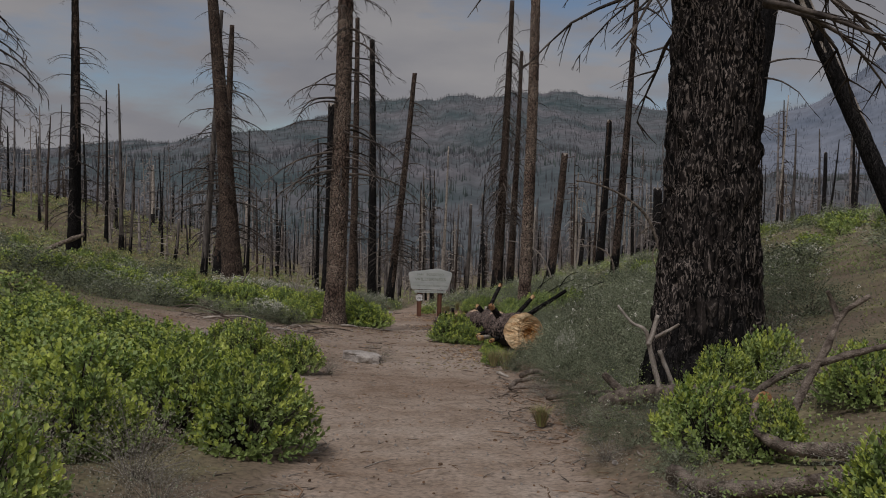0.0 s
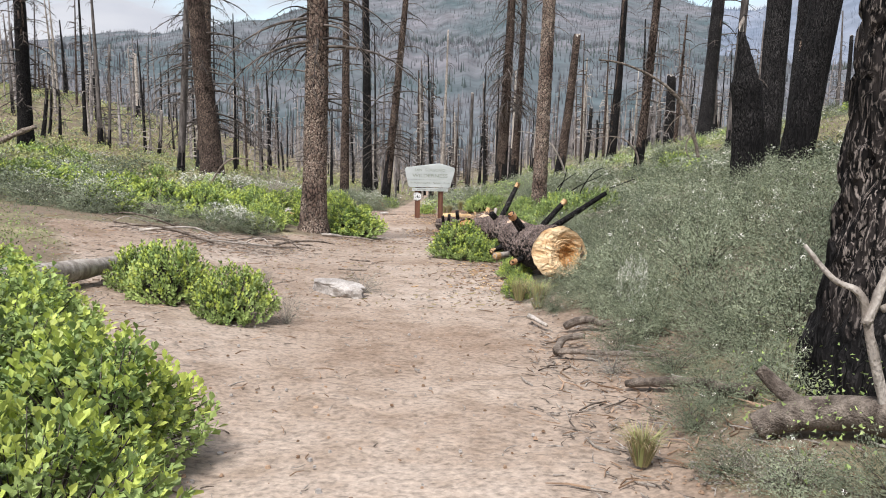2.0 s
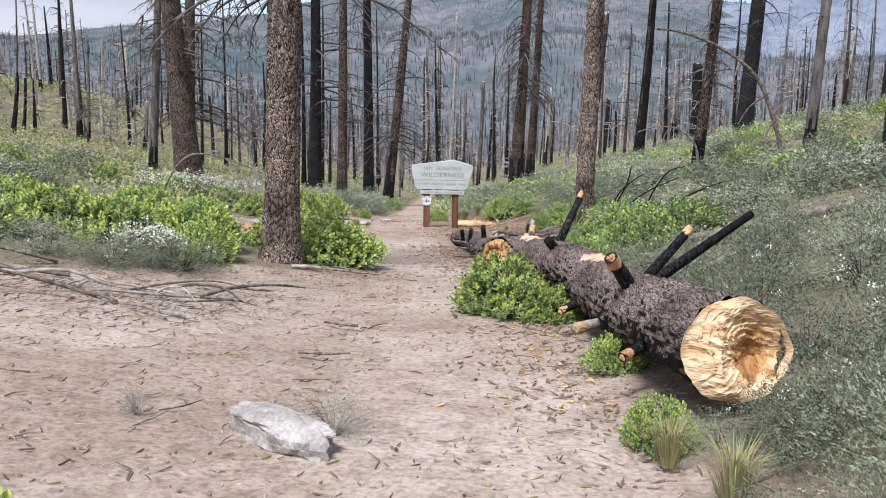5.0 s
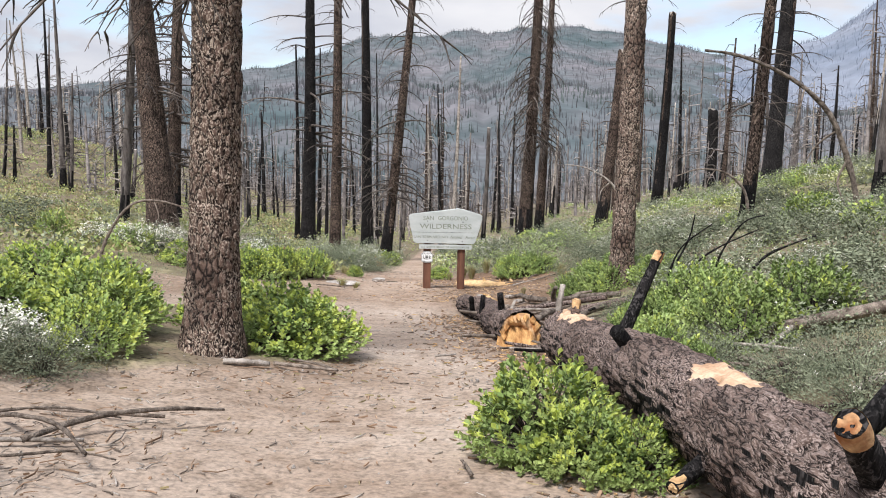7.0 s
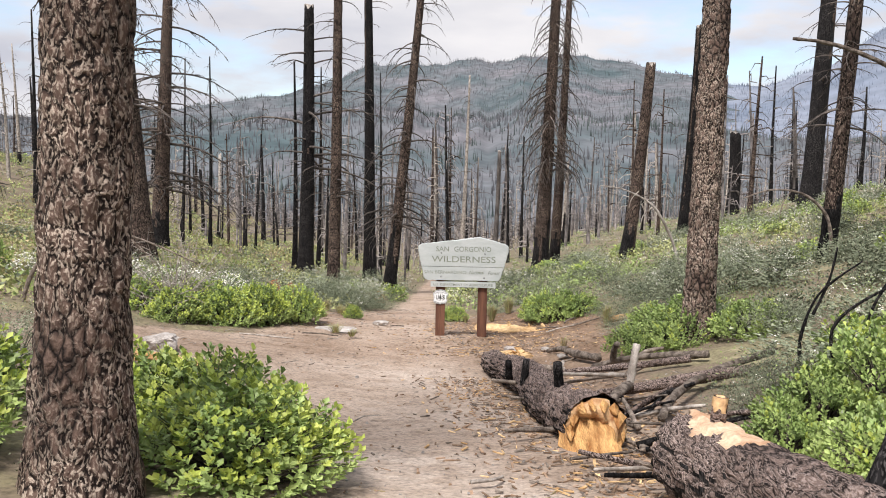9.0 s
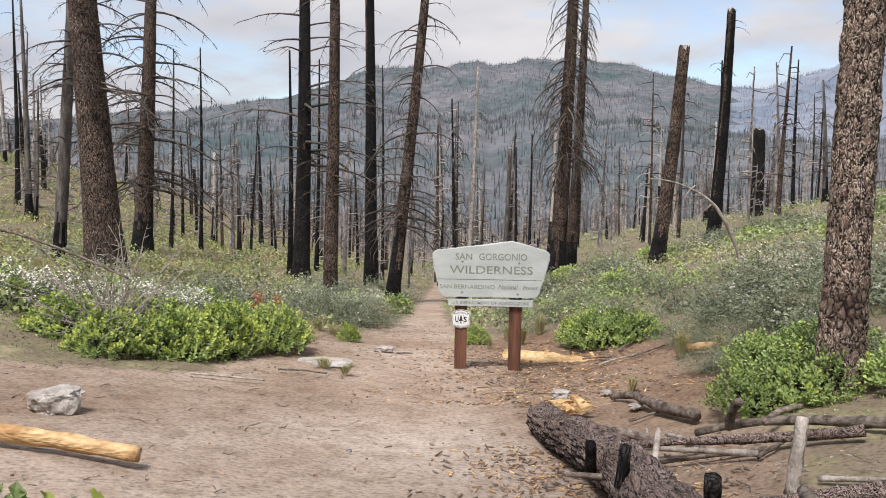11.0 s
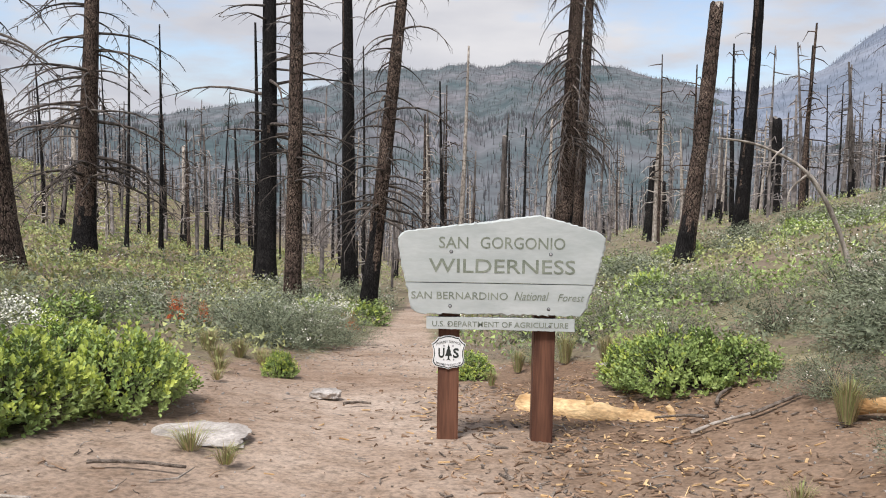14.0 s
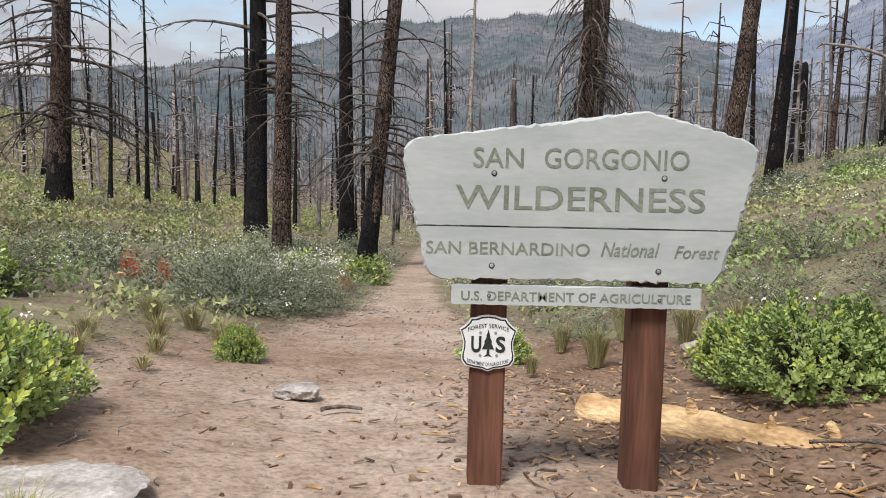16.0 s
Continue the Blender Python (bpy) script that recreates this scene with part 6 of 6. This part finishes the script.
def scrub():
    rng = random.Random(21)
    groups = {"low_scrub": Soup(), "hillside_scrub": Soup()}
    count = 0
    while count < 15000:
        y = -4 + (147 * rng.random() ** 1.9 if count % 2 else 54 * rng.random())
        half = 5 + y * 0.62 if count % 2 else 4 + y * 0.36
        x = rng.uniform(-half, half)
        if not clear_of_trail(x, y, 0.1):
            continue
        gap = noise.noise(Vector((x * 0.55, y * 0.4, 6)))
        if gap < -0.12 and rng.random() < 0.75 or (1.2 < x < 6 and 8 < y < 17 and rng.random() < 0.6):
            continue
        count += 1
        near = y < 30 and abs(x) < 12
        meadow = x < -4 - 0.05 * y and y > 24
        dist = math.hypot(x, y)
        size = 0.021 + 0.0022 * max(0.0, abs(x) - 1.5) if near else 0.034 + dist * 0.0011
        u = noise.noise(Vector((x * 0.16, y * 0.16, 1))) + 0.35 * noise.noise(Vector((x * 0.9, y * 0.9, 2)))
        kind = 0 if u > 0.22 else 1 if u > -0.2 else 2
        if meadow:
            kind = rng.choices((0, 1, 4), (60, 16, 24))[0]
        base = Vector((x, y, ground(x, y)))
        r = rng.uniform(0.16, 0.42) * (1 + dist * 0.008)
        tall = r * rng.uniform(0.6, 1.15) * (0.35 if meadow else 1.0)
        soup = groups["low_scrub" if near else "hillside_scrub"]
        bloom = noise.noise(Vector((x * 0.55, y * 0.45, 31))) > 0.12 and rng.random() < (0.6 if x > 0 else 0.3) and not (near and y < 18)
        for _ in range(24 if near else 18):
            d = dome_point(rng, low=0.0)
            p = base + Vector((d.x * r, d.y * r, d.z * tall)) * rng.uniform(0.6, 1.0)
            out = d.cross(Vector((rng.uniform(-1, 1), rng.uniform(-1, 1), rng.uniform(-1, 1)))) + Vector((0, 0, 0.25))
            ln = size * rng.uniform(0.7, 1.4)
            m = 3 if bloom and d.z > 0.6 and rng.random() < 0.7 else kind
            if m == 3:
                for _ in range(3):
                    q = p + Vector((rng.gauss(0, 1), rng.gauss(0, 1), rng.gauss(0.3, 0.5))) * size * 0.7
                    soup.leaf(q, Vector((rng.uniform(-1, 1), rng.uniform(-1, 1), 0.5)), Vector((0, 0, 1)), size * 0.4, size * 0.36, 3)
                continue
            soup.needle(p, out.normalized(), d + Vector((rng.uniform(-0.4, 0.4), rng.uniform(-0.4, 0.4), 0.3)), ln * 1.15, ln * (0.6 if kind != 1 else 0.45), m)
    n = 0
    while n < 3600:
        y = 26 + 80 * rng.random() ** 1.3
        x = -5 - 0.03 * y - rng.random() * (6 + 0.42 * y)
        if noise.noise(Vector((x * 0.3, y * 0.22, 16))) < -0.08 and rng.random() < 0.8:
            continue
        n += 1
        base, r = Vector((x, y, ground(x, y))), rng.uniform(0.25, 0.6) * (1 + y * 0.006)
        kind = rng.choices((0, 1, 2, 4), (50, 22, 12, 16))[0]
        for _ in range(20):
            d = dome_point(rng, low=0.0)
            p = base + Vector((d.x * r, d.y * r, d.z * r * 0.55)) * rng.uniform(0.7, 1.0)
            out = d.cross(Vector((rng.uniform(-1, 1), rng.uniform(-1, 1), rng.uniform(-1, 1)))) + Vector((0, 0, 0.25))
            ln = (0.05 + y * 0.0014) * rng.uniform(0.7, 1.4)
            groups["hillside_scrub"].needle(p, out.normalized(), d + Vector((rng.uniform(-0.3, 0.3), rng.uniform(-0.3, 0.3), 0.2)), ln * 1.15, ln * 0.6, kind)
    for name, soup in groups.items():
        tagged(new(name, soup.mesh(name, [HERB, SAGE, LEAF, FLOWER, STRAW])), "low green and grey-green scrub covering the slopes", "scrub", kind="stuff")


scrub()


# ---- the burnt wood beyond ----
def thin_pines():
    """Slim dead pines that can be told apart behind the large ones."""
    rng = random.Random(8)
    taken = [(-2.75, 46.2), (3.15, 52.5), (5.4, 45.5), (-4.72, 44.7), (-6.8, 53), (-4.6, 59)]
    n = 0
    while n < 56:
        y = rng.uniform(56, 100)
        x = rng.uniform(-0.46 * y, 0.46 * y) + 0.0
        if abs(x + 1.5) < 1.6 and y < 60 or min(math.hypot(x - a, y - b) for a, b in taken) < 1.6:
            continue
        taken.append((x, y))
        n += 1
        tone = rng.random()
        snapped = 1 if rng.random() < 0.3 else 0
        h = rng.uniform(3, 7) if snapped else rng.uniform(6, 12.5)
        dead_pine(x, y, rng.uniform(0.07, 0.16) * (0.6 + y / 110), h, (rng.uniform(-0.5, 0.5), rng.uniform(-0.3, 0.3)), char=20 if tone < 0.45 else rng.uniform(0, 2.5), branches=4 if snapped else rng.randint(22, 40), reach=rng.uniform(0.9, 1.7), low=1.6, droop=rng.uniform(0.3, 0.9), snapped=snapped, taper=0.7 if snapped else 0.3, bark=GREY_BARK if tone < 0.84 else PALE_WOOD, twigs=1, seed=500 + n, label="slim dead pine, grey and charred, in the burnt wood")


thin_pines()


def far_trunks(name, count, y0, y1, seed, mats, weights, twigs, fan=0.62, tall=(4, 11)):
    rng = random.Random(seed)
    soup = Soup()
    for _ in range(count):
        y = y0 + (y1 - y0) * rng.random() ** 1.2
        x = rng.uniform(-fan * y, fan * y)
        z = ground(x, y) - 0.3
        h = rng.uniform(*tall) * (1.0 if rng.random() < 0.75 else 0.4)
        r = rng.uniform(0.07, 0.17) * (0.8 + y / 500)
        lx, ly = rng.uniform(-0.05, 0.05) * h, rng.uniform(-0.05, 0.05) * h
        m = rng.choices(range(len(mats)), weights)[0]
        soup.tube([(x, y, z), (x + lx * 0.5, y, z + h * 0.5), (x + lx, y + ly, z + h)], [r, r * 0.7, r * 0.3], 5, m, False)
        for _ in range(twigs):
            t = rng.uniform(0.25, 0.97)
            a = rng.uniform(0, 6.28)
            ln = rng.uniform(0.5, 1.5) * (1.15 - t * 0.6)
            p = Vector((x + lx * t, y + ly * t, z + h * t))
            q = p + Vector((math.cos(a) * ln * 0.6, math.sin(a) * ln * 0.6, rng.uniform(-0.15, 0.2)))
            e = p + Vector((math.cos(a) * ln, math.sin(a) * ln, rng.uniform(-0.7, -0.1) * ln))
            soup.tube([p, q, e], [0.03 + y * 0.00012, 0.022 + y * 0.0001, 0.008], 3, m if m != 0 else 1, False)
    tagged(new(name, soup.mesh(name, mats, True)), "dense stand of burnt dead pine trunks down the valley", "woods", kind="stuff")


far_trunks("burnt_woods", 360, 62, 150, 61, [CHAR, FAR_BARK, PALE_WOOD, DARK_BARK], (32, 38, 15, 15), 20, tall=(4.5, 10.5))
far_trunks("distant_burnt_woods", 1700, 140, 430, 62, [CHAR, FAR_BARK, PALE_WOOD], (14, 76, 10), 6)


def far_pines(name, count, d0, d1, seed):
    """Specks of burnt and living conifers, painted with haze, that roughen the distant hills."""
    rng = random.Random(seed)
    soup = Soup()
    for _ in range(count):
        az = radians(rng.uniform(-36, 36))
        d = d0 + (d1 - d0) * rng.random() ** 0.8
        x, y = math.sin(az) * d, math.cos(az) * d
        z = ground(x, y) - 1
        h, r = rng.uniform(6, 13), rng.uniform(0.35, 1.1)
        i = len(soup.v)
        a0 = rng.uniform(0, 6.28)
        for k in range(3):
            soup.v.append((x + r * math.cos(a0 + k * 2.094), y + r * math.sin(a0 + k * 2.094), z))
        soup.v.append((x + rng.uniform(-0.6, 0.6), y, z + h))
        m = 1 if noise.noise(Vector((x * 0.004, y * 0.004, 7))) > 0.12 and rng.random() < 0.75 else 0
        # Conifers on the far right mountain take its haze-blue colour.
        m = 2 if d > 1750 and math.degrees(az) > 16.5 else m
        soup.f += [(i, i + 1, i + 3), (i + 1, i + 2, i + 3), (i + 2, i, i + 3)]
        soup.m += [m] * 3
    tagged(new(name, soup.mesh(name, [HAZY_SNAG, HAZY_PINE, HAZE_BLUE])), "distant burnt and green conifers on the hills", "woods", kind="stuff")


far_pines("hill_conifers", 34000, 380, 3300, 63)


# ---- litter on the ground ----
def litter(name, count, make, seed, label, region, mats, category="litter"):
    rng = random.Random(seed)
    soup = Soup()
    n = 0
    while n < count:
        x, y = region(rng)
        p = Vector((x, y, ground(x, y) - 0.03 * float(trail_mask(x, y))))
        if make(soup, p, rng) is not False:
            n += 1
    tagged(new(name, soup.mesh(name, mats)), label, category, kind="stuff")


def stick(soup, p, rng):
    edge = float(trail_mask(p.x, p.y))
    worn = abs(p.x - np.interp(p.y, (0, 12, 20, 28, 34), (0.05, -0.1, -0.5, -1.3, -1.4))) < 0.55
    if worn and rng.random() < 0.8:
        return False
    a, ln = rng.uniform(0, math.pi), rng.uniform(0.015, 0.11) * (2.4 if rng.random() < 0.1 else 1)
    d = Vector((math.cos(a), math.sin(a), rng.uniform(-0.05, 0.12)))
    r = rng.uniform(0.0015, 0.0035) + ln * 0.011
    bow = Vector((-d.y, d.x, 0.1)) * ln * rng.uniform(-0.25, 0.25)
    soup.tube([p + Vector((0, 0, r)), p + d * ln * 0.5 + bow + Vector((0, 0, r)), p + d * ln + Vector((0, 0, r))], [r, r, r * 0.5], 4, rng.choices((0, 1, 2), (2, 4, 4))[0], True, 0.15, rng)


def pebble(soup, p, rng):
    r = rng.uniform(0.004, 0.013) * (2.0 if rng.random() < 0.06 else 1)
    i = len(soup.v)
    for u in (-0.5, 0.55):
        for k in range(5):
            a = k * 1.2566 + u
            s = r * rng.uniform(0.75, 1.2) * (1 if u < 0 else 0.65)
            soup.v.append((p.x + s * math.cos(a), p.y + s * math.sin(a), p.z + r * u * 0.9))
    for k in range(5):
        soup.f.append((i + k, i + (k + 1) % 5, i + 5 + (k + 1) % 5, i + 5 + k))
    soup.f.append(tuple(i + 5 + k for k in range(5)))
    soup.m += [rng.choices((0, 1), (3, 2))[0]] * 6


def chip(soup, p, rng):
    a, ln, w = rng.uniform(0, math.pi), rng.uniform(0.012, 0.075) * (1.8 if rng.random() < 0.12 else 1), rng.uniform(0.005, 0.02)
    d, s = Vector((math.cos(a), math.sin(a), rng.uniform(-0.15, 0.25))) * ln, Vector((-math.sin(a), math.cos(a), rng.uniform(-0.2, 0.2))) * w
    i = len(soup.v)
    up = Vector((0, 0, 0.003 + rng.uniform(0, 0.006)))
    for h in (Vector((0, 0, 0)), up):
        soup.v += [tuple(p - d / 2 - s / 2 + h), tuple(p + d / 2 - s / 3 + h), tuple(p + d / 2.2 + s / 2 + h), tuple(p - d / 2 + s / 2.4 + h)]
    soup.f += [(i + 4, i + 5, i + 6, i + 7), (i, i + 1, i + 5, i + 4), (i + 1, i + 2, i + 6, i + 5), (i + 2, i + 3, i + 7, i + 6), (i + 3, i, i + 4, i + 7)]
    soup.m += [rng.choices((0, 1, 2), (2, 6, 2))[0]] * 5


def sliver(soup, p, rng):
    a, ln, w = rng.uniform(0, math.pi), rng.uniform(0.02, 0.075) * (1.9 if rng.random() < 0.1 else 1), rng.uniform(0.004, 0.011)
    d, s = Vector((math.cos(a), math.sin(a), rng.uniform(-0.05, 0.2))) * ln, Vector((-math.sin(a), math.cos(a), rng.uniform(-0.3, 0.3))) * w
    i, up = len(soup.v), Vector((0, 0, 0.003 + rng.uniform(0, 0.004)))
    for h in (Vector((0, 0, -0.004)), up):
        soup.v += [tuple(p - d / 2 + h), tuple(p - d / 6 - s / 2 + h), tuple(p + d / 2 + h), tuple(p + s / 2 + h)]
    soup.f += [(i + 4, i + 5, i + 6, i + 7), (i, i + 1, i + 5, i + 4), (i + 1, i + 2, i + 6, i + 5), (i + 2, i + 3, i + 7, i + 6), (i + 3, i, i + 4, i + 7)]
    soup.m += [rng.choices((0, 1, 2), (5, 4, 3))[0]] * 5


def along(rng):
    y = rng.uniform(3, 36)
    l, r = np.interp(y, EDGE_Y, EDGE_L), np.interp(y, EDGE_Y, EDGE_R)
    return (rng.uniform(l - 0.5, r + 0.5) if rng.random() < 0.6 else rng.choice((l, r)) + rng.gauss(0, 0.3)), y


def by_logs(rng):
    spot = rng.random()
    if spot < 0.45:
        t = rng.random()
        return 0.75 - 0.75 * t + rng.gauss(0.0, 0.45), 19.0 + 5.6 * t
    if spot < 0.85:
        return rng.gauss(0.35, 0.75), rng.uniform(26.2, 31.2)
    return rng.gauss(0.5, 0.25), rng.uniform(13, 19)


def stick_pile(rng):
    if rng.random() < 0.55:
        return rng.gauss(-3.2, 0.7), rng.gauss(15.6, 0.6)
    return rng.gauss(1.05, 0.35), rng.uniform(6.5, 10.5)


litter("ground_twigs", 4300, stick, 71, "small grey and brown twigs scattered on the dirt", along, [LIMB_BARK, PALE_WOOD, CHIP])
litter("twig_drifts", 2200, stick, 72, "drift of dry sticks beside the trail", stick_pile, [LIMB_BARK, PALE_WOOD, CHIP])
def clearing(rng):
    y = rng.uniform(11.5, 19.5)
    return rng.uniform(np.interp(y, EDGE_Y, EDGE_L) - 0.2, 0.9) if rng.random() < 0.75 else rng.gauss(0.7, 0.35), y


litter("bark_litter", 2000, sliver, 76, "grey and brown bark flakes strewn on the clearing", clearing, [PALE_WOOD, CHIP, STRAW])
litter("pebbles", 5000, pebble, 73, "small pale pebbles on the dirt", along, [STONE, CHIP])
litter("wood_chips", 6500, chip, 74, "orange wood chips and bark flakes about the logs", by_logs, [YELLOW_WOOD, CHIP, LIMB_BARK])
stick_rng = random.Random(75)
for x, y, ln, a, r in ((-2.6, 15.9, 0.9, 170, 0.02), (-3.2, 15.6, 1.1, 20, 0.025), (-2.9, 15.2, 0.8, 150, 0.02), (-3.6, 16.0, 1.0, 200, 0.03), (-1.95, 16.6, 0.7, 190, 0.02), (-1.0, 15.3, 0.3, 160, 0.02), (-0.43, 19.55, 0.24, 40, 0.02), (-1.3, 14.2, 0.35, 10, 0.02), (-0.2, 15.8, 0.25, 100, 0.018), (-1.2, 18.6, 0.5, 150, 0.022), (-1.7, 18.55, 0.5, 5, 0.03), (-2.05, 18.35, 0.35, 20, 0.045), (1.25, 28.9, 0.45, 60, 0.025), (0.9, 28.3, 0.5, 20, 0.022), (1.1, 28.6, 0.4, 140, 0.02), (1.35, 28.45, 0.5, 30, 0.025), (-1.55, 29.6, 0.22, 10, 0.02), (0.2, 20.2, 0.5, 30, 0.02), (0.75, 20.3, 0.6, 100, 0.035), (0.95, 20.7, 0.7, 60, 0.04), (1.4, 20.9, 0.8, 20, 0.05), (-2.6, 27.0, 0.5, 12, 0.02), (-3.3, 26.3, 0.7, 6, 0.02), (0.6, 24.6, 0.5, 70, 0.02), (0.95, 24.2, 0.55, 100, 0.035), (1.3, 23.8, 0.7, 165, 0.035), (0.7, 25.4, 0.4, 20, 0.02)):
    c, s = math.cos(radians(a)), math.sin(radians(a))
    r *= 0.6
    k = stick_rng.uniform(-0.05, 0.05)
    lying_branch("stick", [g(x, y, r * 0.5), g(x + c * ln * 0.5 - s * k, y + s * ln * 0.5 + c * k, r * 0.9), g(x + c * ln, y + s * ln, r * 0.4)], r, r * 0.7, stick_rng.choice((LIMB_BARK, LIMB_BARK, LIMB_BARK, PALE_WOOD)), "dry grey stick lying on the dirt", stick_rng.randrange(9999), 8, category="stick")

# drift of dead branches at the clearing's edge
drift_rng = random.Random(93)
for i in range(11):
    x, y = drift_rng.gauss(-3.3, 0.75), drift_rng.gauss(15.8, 0.45)
    a, ln, r = drift_rng.uniform(-0.9, 1.0) + (math.pi if i % 2 else 0.0), drift_rng.uniform(0.4, 1.2), drift_rng.uniform(0.008, 0.02)
    c, s, up, k = math.cos(a), math.sin(a), drift_rng.uniform(0.0, 0.14), drift_rng.uniform(-0.12, 0.12)
    lying_branch("stick", [g(x, y, r), g(x + c * ln * 0.35 - s * k, y + s * ln * 0.35 + c * k, r + up * 0.7), g(x + c * ln * 0.7, y + s * ln * 0.7, r + up), g(x + c * ln, y + s * ln, r + up * 0.4)], r, r * 0.5, drift_rng.choice((LIMB_BARK, PALE_WOOD, LIMB_BARK)), "dry grey branch in a drift beside shrubs", 700 + i, 8, category="stick")

# broken sticks heaped between and beside the felled logs
heap_rng = random.Random(91)
for i in range(64):
    if i < 40:
        x, y = heap_rng.gauss(0.95, 0.32), heap_rng.gauss(21.2, 1.1)
    else:
        x, y = heap_rng.gauss(1.95, 0.3), heap_rng.uniform(15.0, 18.2)
    a, ln, r = heap_rng.uniform(0, 6.28), heap_rng.uniform(0.35, 0.85), heap_rng.uniform(0.011, 0.026)
    c, s, up = math.cos(a), math.sin(a), heap_rng.uniform(0.02, 0.16)
    lying_branch("stick", [g(x, y, r), g(x + c * ln * 0.5, y + s * ln * 0.5, r + up * 0.6), g(x + c * ln, y + s * ln, r + up)], r, r * 0.6, heap_rng.choice((LIMB_BARK, LIMB_BARK, PALE_WOOD, BARK_LOG, CHAR)), "broken grey stick heaped beside the felled logs", 500 + i, 8, category="stick")
